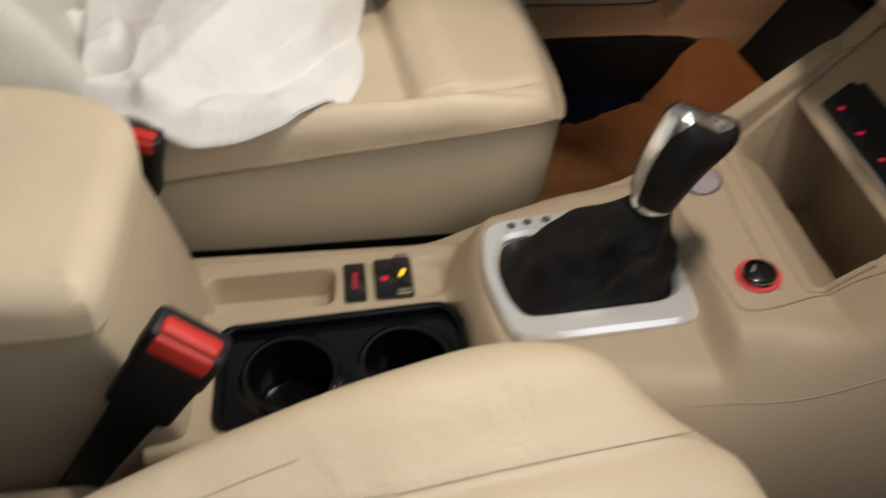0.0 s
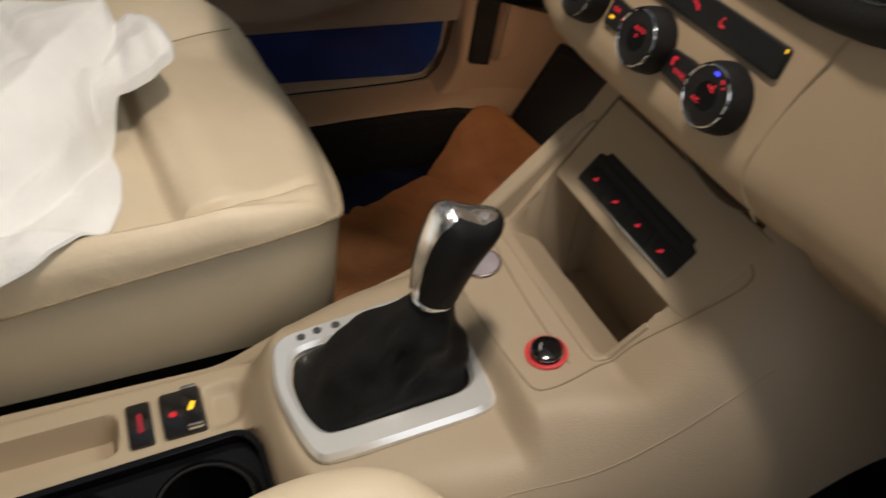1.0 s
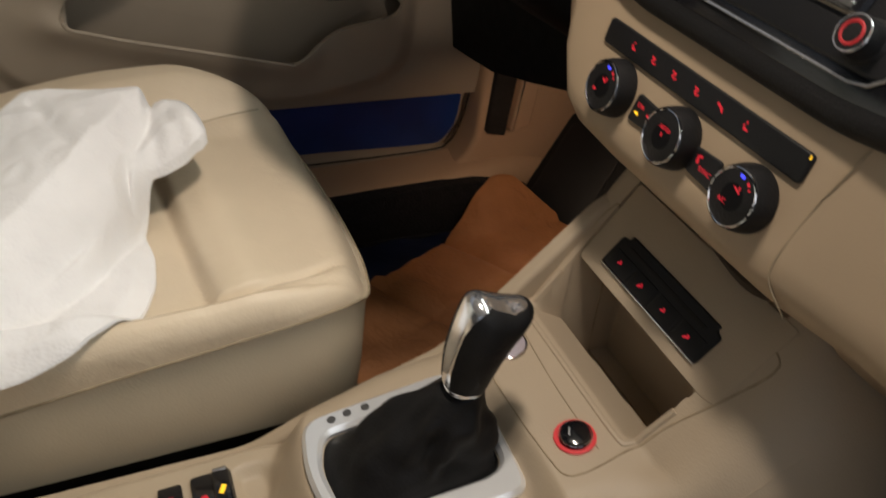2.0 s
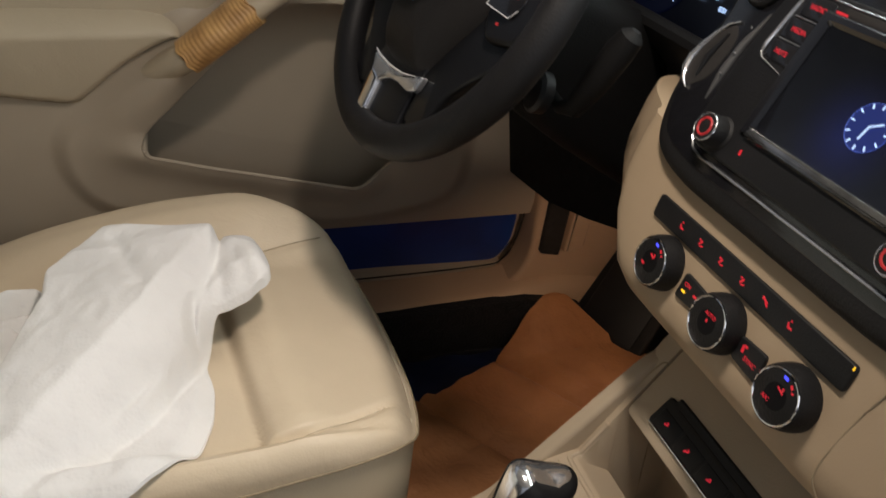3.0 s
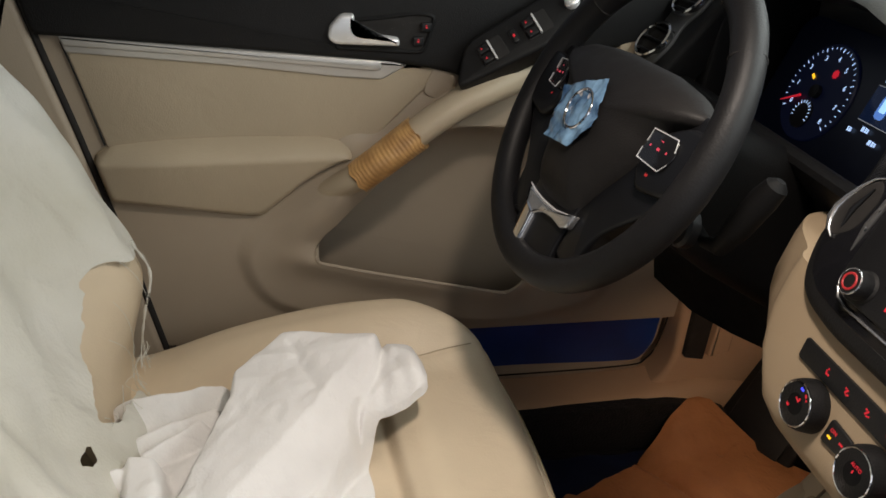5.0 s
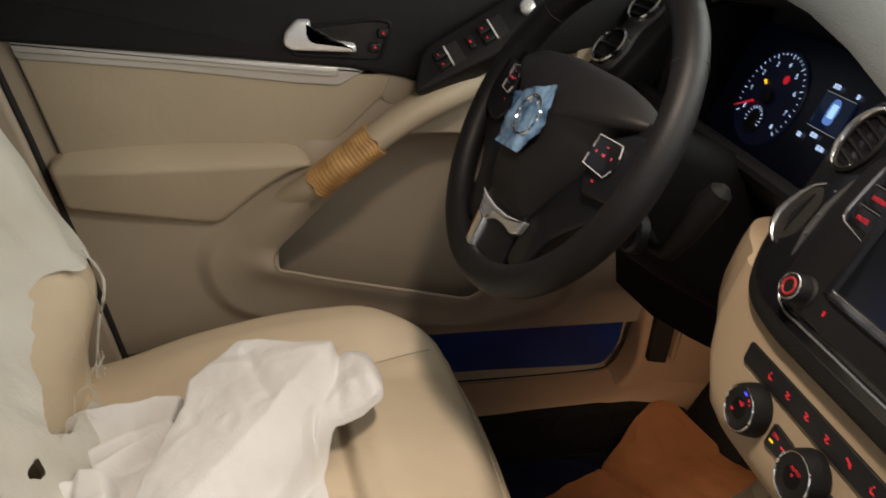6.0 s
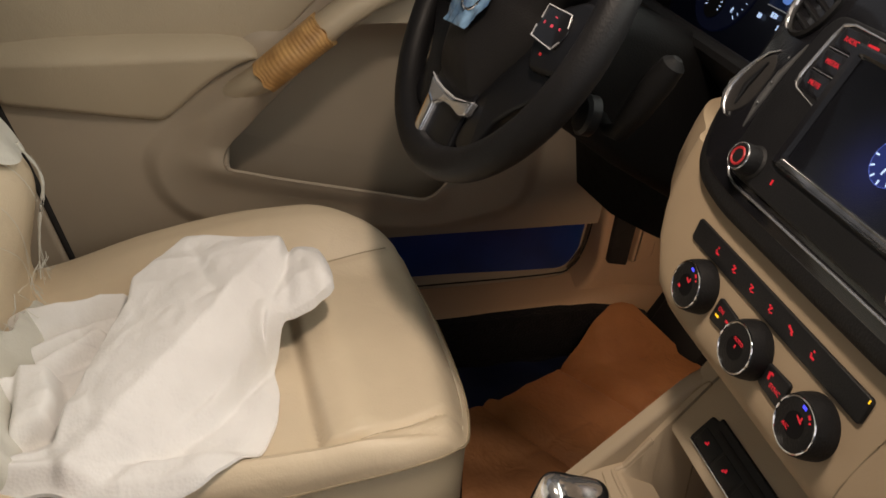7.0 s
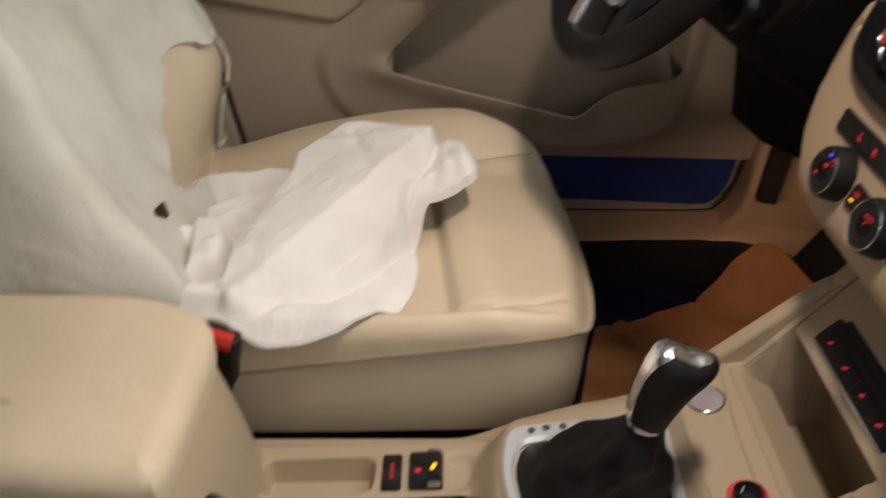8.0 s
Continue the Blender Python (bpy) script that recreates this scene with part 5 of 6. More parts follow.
climate = thing("climate_panel", "beige climate panel with three black dials and lit keys", "climate control", (0.52, 0.0, 0.60))
keys = part("key_strip", slab(rrect(0.245, 0.0215, 0.0035), st(-0.0035, 0.6365), -0.003, 0.0030, 0.0015), BLACK, climate, "black strip of backlit keys")
for k, kind in enumerate((0, 1, 1, 1, 2, 0)):
    s = -0.084 + 0.0285 * k
    spec = {0: [(-0.001, -0.001, 0.002, 0.006, 20), (0.0015, -0.002, 0.005, 0.0022, 0), (0.0, 0.003, 0.0022, 0.0022, 0)], 1: [(0, 0, 0.0024, 0.007, -35), (0.0022, -0.0022, 0.005, 0.0018, 20), (-0.0016, 0.002, 0.003, 0.002, 0)],
            2: [(0, 0.001, 0.008, 0.0024, -20), (0.002, -0.001, 0.005, 0.0022, -35), (-0.003, 0.002, 0.003, 0.003, 0)]}[kind]
    bars(spec, st(s, 0.637, 0.0031), RED, keys, thin=0.72)
part("strip_lamp", slab(rrect(0.0012, 0.003, 0.0004), st(0.117, 0.6445, 0.0028), 0, 0.0006, 0.0002), AMBER, keys)


def dial(s, z, marks):
    d = part("dial", lathe([(0.0246, -0.001), (0.0248, 0.002), (0.0240, 0.010), (0.0222, 0.0168), (0.0208, 0.0178)], st(s, z), 48), SOFTBLACK, climate, "ribbed black dial")
    part("dial_ring", ring_torus(st(s, z, 0.0178), 0.0204, 0.0008, 56, 6), CHROME, d, "thin chrome ring")
    part("dial_face", lathe([(0.0200, 0.010), (0.0200, 0.0176), (0.0, 0.0180)], st(s, z), 40), DEEP, d)
    for mat, spec in marks:
        bars([(x * 0.88, y * 0.88, w * 0.92, h * 0.92, a) for x, y, w, h, a in spec], st(s, z, 0.01805), mat, d, thin=0.75)
    return d


TEMP = [(BLUELIGHT, [(0.001, 0.0185, 0.006, 0.0032, -5)]), (RED, [(0.0095, 0.0160, 0.0045, 0.0028, -40), (0.0125, 0.0125, 0.0024, 0.0024, -50)])]
dial(-0.0847, 0.6005, TEMP + [(RED, [(0.001, 0.006, 0.008, 0.0022, -25), (0.004, 0.008, 0.0022, 0.004, 10), (-0.008, -0.006, 0.005, 0.0034, 0)])])
mid_dial = dial(0.0034, 0.5995, [])
words("AUTO", 0.0046, st(0.0044, 0.6060, 0.0181), RED, mid_dial)
bars([(0, 0, 0.0016, 0.0026, 0)], st(0.0034, 0.6010, 0.0181), RED, mid_dial)
far_dial = dial(0.0890, 0.5985, TEMP + [(RED, [(0.002, 0.007, 0.010, 0.0018, -22), (0.004, 0.009, 0.002, 0.004, 0)])])
words("A/C", 0.0048, st(0.0825, 0.5930, 0.0181), RED, far_dial)
podl = part("key_pod", slab(round_poly([(-0.016, -0.012), (0.017, -0.010), (0.017, 0.010), (-0.014, 0.012)], 0.004), st(-0.041, 0.5985), -0.002, 0.0030, 0.0015), BLACK, climate, "black key pod")
words("ON", 0.0055, st(-0.046, 0.602, 0.0031), RED, podl)
bars([(0, 0, 0.005, 0.002, 0)], st(-0.048, 0.5955, 0.0031), AMBER, podl)
bars([(0, 0, 0.005, 0.002, 0)], st(-0.033, 0.599, 0.0031), RED, podl)
podr = part("key_pod", slab(round_poly([(-0.017, -0.010), (0.016, -0.012), (0.014, 0.012), (-0.017, 0.010)], 0.004), st(0.042, 0.5955), -0.002, 0.0030, 0.0015), BLACK, climate, "black key pod")
words("SYNC", 0.0055, st(0.045, 0.5935, 0.0031), RED, podr)
bars([(-0.006, 0.003, 0.0024, 0.006, 10), (-0.004, 0.006, 0.003, 0.002, 0)], st(0.040, 0.5955, 0.0031), RED, podr)

# ---- radio and its surround ----
SUP = Vector((0.5, 0, 1))
M_RAD = axes((0.5335, -0.012, 0.70), (0, -1, 0), SUP, Vector((0, -1, 0)).cross(SUP))


def rd(s, h, n=0.0):
    """A frame on the radio's face: s to the right, h up the slope, n proud of it."""
    return M_RAD @ Matrix.Translation((s, h, n))


def both(half):
    """A closed outline out of its right half, from below upwards."""
    return list(half) + [(-s, h) for s, h in reversed(half)]


radio = thing("radio_unit", "gloss black radio unit with a lit screen showing a clock", "car radio", (0.55, 0.0, 0.68))
bez = round_poly(both([(0.110, -0.034), (0.153, -0.028), (0.176, -0.015), (0.192, 0.020), (0.194, 0.055), (0.187, 0.098), (0.193, 0.136), (0.181, 0.170), (0.165, 0.188)]), 0.018, 5)
part("surround", slab(bez, M_RAD, -0.22, 0.004, 0.012, 5), SOFTBLACK, radio, "soft black surround")
inner = round_poly(both([(0.104, -0.017), (0.150, -0.012), (0.168, -0.001), (0.182, 0.029), (0.184, 0.055), (0.178, 0.098), (0.183, 0.136), (0.172, 0.164), (0.158, 0.178)]), 0.014, 5)
part("face_plate", slab(inner, M_RAD, -0.004, 0.0050, 0.002, 2), GLOSS, radio, "gloss black face plate")
unit = round_poly(both([(0.122, 0.000), (0.132, 0.010), (0.134, 0.060), (0.130, 0.128), (0.120, 0.146)]), 0.012, 5)
part("unit_front", slab(unit, M_RAD, 0.0, 0.0085, 0.003, 3), BLACK, radio, "black front of the radio")
part("chrome_line", tube([q.translation for q in [rd(s, h, 0.0068) for s, h in ((-0.128, 0.016), (-0.126, 0.004), (-0.119, -0.003), (-0.106, -0.0062), (-0.077, -0.0060), (-0.033, -0.0058), (0.0, -0.0060), (0.033, -0.0058), (0.077, -0.0060), (0.106, -0.0062), (0.119, -0.003), (0.126, 0.004), (0.128, 0.016))]], 0.0012, 6), TRIM, radio, "thin chrome line")
SCREEN = material("screen_glass", (0.010, 0.011, 0.016), 0.07, vary=0.1, scale=4, emit=(0.03, 0.045, 0.30), power=0.012, spec=1.0)
nodes, links = SCREEN.node_tree.nodes, SCREEN.node_tree.links
spread, place, fade, curve = nodes.new("ShaderNodeVectorMath"), nodes.new("ShaderNodeTexCoord"), nodes.new("ShaderNodeMapRange"), nodes.new("ShaderNodeMath")
spread.operation = "DISTANCE"
spread.inputs[1].default_value = rd(0.003, 0.064, 0.009).translation
fade.inputs[1].default_value, fade.inputs[2].default_value, fade.inputs[3].default_value, fade.inputs[4].default_value = 0.0, 0.058, 1.0, 0.0
curve.operation = "POWER"
curve.inputs[1].default_value = 2.2
level = nodes.new("ShaderNodeMath")
level.operation, level.inputs[1].default_value = "MULTIPLY", 0.26
links.new(place.outputs["Object"], spread.inputs[0])
links.new(spread.outputs["Value"], fade.inputs[0])
links.new(fade.outputs[0], curve.inputs[0])
links.new(curve.outputs[0], level.inputs[0])
links.new(level.outputs[0], nodes["Principled BSDF"].inputs["Emission Strength"])
well = round_poly([(-0.082, 0.026), (0.088, 0.026), (0.088, 0.134), (-0.082, 0.134)], 0.004, 4)
well_in = round_poly([(-0.070, 0.0345), (0.078, 0.0345), (0.078, 0.124), (-0.070, 0.124)], 0.002, 4)
part("screen_frame", frame_ring(well, well_in, M_RAD, 0.004, 0.0125, 0.0030), GLOSS, radio, "gloss black screen edge")
scr = part("screen", slab([(-0.076, 0.030), (0.082, 0.030), (0.082, 0.128), (-0.076, 0.128)], M_RAD, 0.003, 0.0085, 0.0004, 1),
           SCREEN, radio, "dark blue lit screen")
# reflection along the screen's lower bevel, built as a strip with mottled glints
part("screen_foot", slab(round_poly([(-0.076, 0.0275), (0.082, 0.0275), (0.078, 0.0350), (-0.071, 0.0350)], 0.002), M_RAD, 0.006, 0.0132, 0.0025), material("bevel_glints", (0.30, 0.30, 0.30), 0.13, 0.9, vary=0.5, scale=25, second=(0.05, 0.05, 0.05)), radio, "mottled grey strip for the reflection on the screen's bevel")
# the clock on the screen
CL = rd(0.0145, 0.0755, 0.0092)
CLOCKBLUE = material("clock_blue", (0.05, 0.1, 0.4), 0.5, emit=(0.12, 0.20, 1.0), power=0.28)
for k in range(12):
    a = radians(30 * k)
    bars([(0, 0, 0.0012, 0.0034, 0)], CL @ Matrix.Translation((0.0152 * math.sin(a), 0.0152 * math.cos(a), 0.0)) @ pose(0, 0, 0, 0, 0, -30 * k), WHITELIGHT, scr, "clock_mark")
part("clock_ring", ring_torus(CL, 0.0175, 0.00025, 48, 6), CLOCKBLUE, scr)
part("clock_glow", lathe([(0.0172, -0.0001), (0.0172, 0.0), (0.0, 0.0001)], CL @ Matrix.Translation((0, 0, -0.0002)), 40), material("clock_face", (0.01, 0.02, 0.1), 0.3, emit=(0.04, 0.06, 0.42), power=0.16), scr)
bars([(0.004, 0.003, 0.0012, 0.011, -58)], CL @ Matrix.Translation((0, 0, 0.0002)), WHITELIGHT, scr, "clock_hand")
bars([(-0.001, -0.005, 0.0012, 0.010, -10)], CL @ Matrix.Translation((0, 0, 0.0002)), WHITELIGHT, scr, "clock_hand")
for s in (-0.1005, 0.1005):
    v = part("tuning_knob", lathe([(0.0150, 0.0), (0.0150, 0.003), (0.0130, 0.005), (0.0125, 0.016), (0.0112, 0.0190), (0.0, 0.0195)], rd(s, 0.0172, 0.006), 36), SOFTBLACK, radio, "black rotary knob with a red ring")
    part("red_ring", ring_torus(rd(s, 0.0172, 0.0252), 0.0070, 0.0011, 36, 6), DIMRED, v)
    part("knob_edge", ring_torus(rd(s, 0.0172, 0.0245), 0.0112, 0.0008, 36, 6), TRIM, v)
for side in (-1, 1):
    for s, h, txt in ((0.0888, 0.1309, "RADIO"), (0.0922, 0.1112, "MEDIA"), (0.0948, 0.0922, "MUTE")):
        kb = part("mode_key", slab(rrect(0.030, 0.0172, 0.003), rd(side * (s + 0.001), h, 0.0068), 0, 0.0030, 0.0012), GLOSS, radio, "black mode key")
        if side < 0:
            words(txt, 0.0056, rd(side * s, h, 0.0100), RED, kb)
        else:
            bars([(0, 0, 0.013, 0.0032, 0)], rd(side * s, h, 0.0100), RED, kb)
    for s0, s1, h in ((0.108, 0.0775, 0.1020), (0.106, 0.0760, 0.1210)):
        part("key_line", tube([rd(side * s0, h, 0.0096).translation, rd(side * s1, h, 0.0096).translation], 0.00045, 6), TRIM, radio)
    part("key_trim", tube([rd(side * s, h, 0.0092).translation for s, h in ((0.030, 0.1415), (0.060, 0.1412), (0.097, 0.1424), (0.1065, 0.1390), (0.1095, 0.130), (0.1150, 0.094), (0.1145, 0.087), (0.1100, 0.083), (0.083, 0.0780))], [0.0006, 0.0007, 0.0010, 0.0016, 0.0019, 0.0019, 0.0013, 0.0010, 0.0005], 8), TRIM, radio, "chrome key trim")
part("card_slot", slab(rrect(0.130, 0.006, 0.001), rd(0.0, 0.1365, 0.0086), 0, 0.0012, 0.0005), GAP, radio)
bars([(0, 0, 0.012, 0.003, 0)], rd(-0.066, 0.1335, 0.0100), RED, radio, "lit_mark")
bars([(0, 0, 0.0020, 0.0045, 10)], rd(-0.068, 0.015, 0.0088), RED, radio, "lit_mark")


# ---- air vents ----
def vent(name, m, rx, ry, slats, parent, label, mat=CHROME):
    """An oval vent: ring, dark throat and cross slats."""
    n = 44
    oval = [(rx * math.cos(2 * math.pi * k / n), ry * math.sin(2 * math.pi * k / n)) for k in range(n)]
    ring = part(name, frame_ring(oval, [(x * (1 - 0.0045 / rx), y * (1 - 0.0045 / ry)) for x, y in oval], m, -0.004, 0.006, 0.002), mat, parent, label)
    part("vent_throat", slab([(x * 0.97, y * 0.97) for x, y in oval], m, -0.03, -0.004, 0.001), GAP, ring)
    for k in range(slats):
        y = ry * (-0.62 + 1.24 * k / max(1, slats - 1))
        w = 2 * rx * math.sqrt(max(0.05, 1 - (y / ry) ** 2)) * 0.92
        part("vent_slat", slab(rrect(w, 0.0030, 0.001), m @ Matrix.Translation((0, y, 0.003)) @ pose(0, 0, 0, 25, 0, 0), -0.008, 0.0, 0.001), BLACK, ring)
    return ring


for s in (-1, 1):
    almond = round_poly([(s * a, b) for a, b in ((0.172, 0.033), (0.184, 0.044), (0.185, 0.062), (0.174, 0.086), (0.160, 0.099), (0.149, 0.084), (0.153, 0.050))], 0.010, 5)
    sv = part("side_vent", slab(almond, M_RAD, -0.01, 0.0058, 0.001), GAP, radio, "almond-shaped side vent with a chrome edge")
    part("vent_slat", tube([rd(s * a, b, 0.007).translation for a, b in ((0.167, 0.046), (0.168, 0.064), (0.161, 0.088))], [0.001, 0.0032, 0.001], 8), BLACK, sv)
    part("vent_edge", tube([rd(s * a, b, 0.006).translation for a, b in ((0.171, 0.033), (0.180, 0.038), (0.1860, 0.048), (0.1865, 0.058), (0.1830, 0.070), (0.1765, 0.084), (0.1685, 0.095), (0.158, 0.1005))], [0.0010, 0.0024, 0.0038, 0.0038, 0.0030, 0.0018, 0.0010, 0.0006], 10), TRIM, sv, "tapered chrome edge")
    part("vent_fin", tube([rd(s * a, b, 0.0045).translation for a, b in ((0.142, 0.034), (0.143, 0.060), (0.141, 0.085), (0.134, 0.115))], [0.001, 0.0042, 0.0038, 0.001], 10), GRAPHITE, radio, "grey fin beside the vent")
    for h in (0.057, 0.076, 0.099):
        part("rivet", lathe([(0.0011, 0.0), (0.0011, 0.0008), (0.0, 0.0012)], rd(s * 0.1400, h, 0.0085), 12), TRIM, radio)
    cv = rd(s * 0.150, 0.146, 0.005) @ pose(0, 0, 0, 0, 0, s * 17)
    vent("center_vent", cv, 0.0208, 0.0322, 5, radio, "round centre vent with a chrome arc", SOFTBLACK)
    part("vent_arc", tube([cv @ Vector((s * 0.0200 * math.cos(radians(a)), 0.0310 * math.sin(radians(a)), 0.0060)) for a in range(-80, 71, 10)], [0.0006 + 0.0024 * math.sin(math.pi * (k + 1) / 17) for k in range(16)], 8), TRIM, radio, "tapered chrome arc")

# ---- upper dash and instrument cluster ----
up_prof = [(0.60, 0.70), (0.585, 0.735), (0.60, 0.78), (0.70, 0.80), (0.80, 0.895), (0.95, 0.93), (1.25, 0.945), (1.25, 0.60), (0.80, 0.60)]
rings = [[(x, y, z) for x, z in up_prof] for y in (0.200, 0.40, 0.60, 0.80)]
pad_left = []
for y in (-0.88, -0.60, -0.20, -0.19):
    pad_left.append([(x + 0.03, y, z) for x, z in ((0.545, 0.690), (0.535, 0.73), (0.56, 0.80), (0.62, 0.885), (0.80, 0.92), (1.22, 0.945), (1.22, 0.60), (0.80, 0.60))])
part("upper_dash", rings_mesh(pad_left), SOFTBLACK, dash, "soft black upper dash on the passenger's side")
part("dash_top", rings_mesh([[(0.80, y, 0.905), (0.86, y, 0.93), (1.3, y, 0.955), (1.3, y, 0.80), (0.80, y, 0.80)] for y in (-0.19, 0.0, 0.3, 0.6, 0.88)]), DASHPADLIT, dash, "soft black dash top greyed by the windscreen light")
clus = thing("instrument_cluster", "blue-lit instrument cluster with a rev counter and display", "instrument cluster", (0.72, 0.44, 0.68))
tiltv = Vector((0.42, 0, 1))
M_CL = axes((0.728, 0.44, 0.765), (0, -1, 0), tiltv, Vector((0, -1, 0)).cross(tiltv))
# the face emits faintly, to put the blue haze over it into its material
part("cluster_face", slab(rrect(0.36, 0.17, 0.03), M_CL, -0.02, -0.006, 0.002), material("cluster_haze_glow", (0.004, 0.005, 0.010), 0.35, vary=0.3, scale=14, emit=(0.015, 0.04, 0.16), power=0.006), clus, "gloss black face, its blue haze put in as dim glow")
part("cowl", rings_mesh([[(0.636, y, 0.690), (0.606, y, 0.722), (0.598, y, 0.736), (0.600, y, 0.743), (0.610, y, 0.746), (0.622, y, 0.742), (0.66, y, 0.715), (0.71, y, 0.675), (0.66, y, 0.64)] for y in (0.212, 0.30, 0.44, 0.56, 0.67)]), SOFTBLACK, clus, "soft black lower cowl")
part("cowl_top", rings_mesh([[(0.655, y, 0.910 - 0.9 * (y - 0.46) ** 2), (0.663, y, 0.919 - 0.9 * (y - 0.46) ** 2), (0.72, y, 0.932 - 0.8 * (y - 0.46) ** 2), (0.82, y, 0.938 - 0.6 * (y - 0.46) ** 2), (0.82, y, 0.85)] for y in (0.20, 0.27, 0.35, 0.44, 0.53, 0.61, 0.68)]), DASHPADLIT, clus, "soft black upper cowl greyed by the windscreen light")
for yy in (0.205, 0.665):
    part("cowl_cheek", slab(round_poly([(0.635, 0.69), (0.655, 0.84), (0.82, 0.88), (0.82, 0.66)], 0.02), axes((0, yy, 0), (1, 0, 0), (0, 0, 1), (0, -1, 0)), -0.012, 0.012, 0.006), SOFTBLACK, clus)


def gauge(s, h, r, digits, redline):
    g = part("gauge", lathe([(r * 1.03, -0.007), (r * 1.03, -0.004), (r * 1.01, -0.003), (0.0, -0.003)], M_CL @ Matrix.Translation((s, h, 0)), 48), material("dial_face", (0.006, 0.007, 0.012), 0.4, emit=(0.02, 0.05, 0.25), power=0.022), clus, "dark dial with white marks")
    for k in range(0, 33):
        a = radians(213 - 252 * k / 32)
        long = k % 4 == 0
        q = M_CL @ Matrix.Translation((s + r * 0.93 * math.cos(a), h + r * 0.93 * math.sin(a), -0.0025)) @ pose(0, 0, 0, 0, 0, math.degrees(a) - 90)
        bars([(0, -0.001 if long else 0, 0.0011 if long else 0.0007, 0.0055 if long else 0.0034, 0)], q, WHITELIGHT, g, "tick")
    for k, dg in enumerate(digits):
        a = radians(210 - 250 * k / (len(digits) - 1))
        words(dg, r * 0.150, M_CL @ Matrix.Translation((s + r * 0.73 * math.cos(a), h + r * 0.73 * math.sin(a), -0.0025)), WHITELIGHT, g, "numeral")
    a = radians(207)
    part("needle", tube([M_CL @ Vector((s + r * 0.42 * math.cos(a), h + r * 0.42 * math.sin(a), 0.001)), M_CL @ Vector((s + r * 1.0 * math.cos(a), h + r * 1.0 * math.sin(a), 0.001))], [0.002, 0.0007], 6), RED, g, "red needle")
    part("needle_hub", lathe([(0.009, -0.002), (0.009, 0.004), (0.0, 0.005)], M_CL @ Matrix.Translation((s, h, 0)), 24), BLACK, g)
    return g


tach = gauge(-0.067, -0.004, 0.0640, "012345678", True)
bars([(0, 0, 0.009, 0.009, 0), (0, 0, 0.009, 0.009, 45)], M_CL @ Matrix.Translation((-0.053, 0.025, -0.002)), RED, tach, "warning_lamp")
bars([(0, 0, 0.008, 0.004, -30)], M_CL @ Matrix.Translation((-0.091, 0.012, -0.002)), AMBER, tach, "warning_lamp")
sub = part("fuel_gauge", lathe([(0.0195, -0.003), (0.0195, -0.001), (0.018, -0.0008), (0.0, -0.0008)], M_CL @ Matrix.Translation((-0.072, -0.036, 0.0)), 36), BLACK, clus)
for k in range(13):
    a = radians(200 - 220 * k / 12)
    bars([(0, 0, 0.001, 0.004, 0)], M_CL @ Matrix.Translation((-0.072 + 0.016 * math.cos(a), -0.036 + 0.016 * math.sin(a), -0.0005)) @ pose(0, 0, 0, 0, 0, math.degrees(a) - 90), WHITELIGHT, sub, "tick")
gauge(0.172, -0.004, 0.066, "0123456", False)
disp = part("display", slab(rrect(0.058, 0.044, 0.002), M_CL @ Matrix.Translation((0.055, 0.013, 0)), -0.006, -0.003, 0.0005), material("display_glass", (0.01, 0.014, 0.03), 0.15, emit=(0.02, 0.06, 0.2), power=0.10), clus, "dark display with a blue-white car symbol")
DISPLINE = material("display_line", (0.2, 0.2, 0.2), 0.5, emit=(0.5, 0.55, 0.6), power=0.30)
part("car_symbol", slab(round_poly([(-0.008, -0.015), (0.008, -0.015), (0.009, 0.008), (0.005, 0.017), (-0.005, 0.017), (-0.009, 0.008)], 0.006), M_CL @ Matrix.Translation((0.055, 0.014, -0.003)), 0, 0.0006, 0.0002), material("display_car", (0.1, 0.15, 0.3), 0.4, emit=(0.10, 0.25, 0.7), power=0.8), disp)
part("car_roof", slab(rrect(0.011, 0.017, 0.002), M_CL @ Matrix.Translation((0.056, 0.016, -0.0024)), 0, 0.0004, 0.0001), material("display_roof", (0.3, 0.5, 0.7), 0.4, emit=(0.40, 0.75, 1.0), power=1.0), disp)
for b in (0.035, -0.009):
    bars([(0, 0, 0.056, 0.0010, 0)], M_CL @ Matrix.Translation((0.055, b, -0.0028)), DISPLINE, disp, "display_line")
for a, b, w in ((0.039, 0.043, 0.013), (0.080, 0.042, 0.005), (0.024, -0.024, 0.008), (0.049, -0.017, 0.013), (0.071, -0.027, 0.014)):
    bars([(-w * 0.3, 0, w * 0.34, 0.006, 0), (w * 0.1, 0, w * 0.24, 0.006, 0), (w * 0.4, 0, w * 0.2, 0.005, 0)], M_CL @ Matrix.Translation((a, b, -0.0028)), WHITELIGHT, disp, "display_text")

# vents at the far end of the dash
M_END = axes((0.606, 0.705, 0.812), (0.15, -1, 0), (0.64, 0, 0.77), Vector((0.15, -1, 0)).cross(Vector((0.64, 0, 0.77))))
part("end_panel", slab(rrect(0.11, 0.20, 0.03), M_END, -0.06, -0.006, 0.012, 4), SOFTBLACK, dash, "black end panel of the dash")
part("end_bracket", slab(round_poly([(-0.030, -0.070), (0.030, -0.070), (0.034, -0.03), (0.022, 0.0), (0.034, 0.03), (0.030, 0.074), (-0.030, 0.074), (-0.034, 0.03), (-0.022, 0.0), (-0.034, -0.03)], 0.014), M_END, -0.01, -0.001, 0.003), GRAPHITE, dash, "grey bracket of the end vents")
vent("end_vent", M_END @ Matrix.Translation((0.0, -0.037, 0.004)), 0.032, 0.031, 3, dash, "round chrome-ringed end vent")
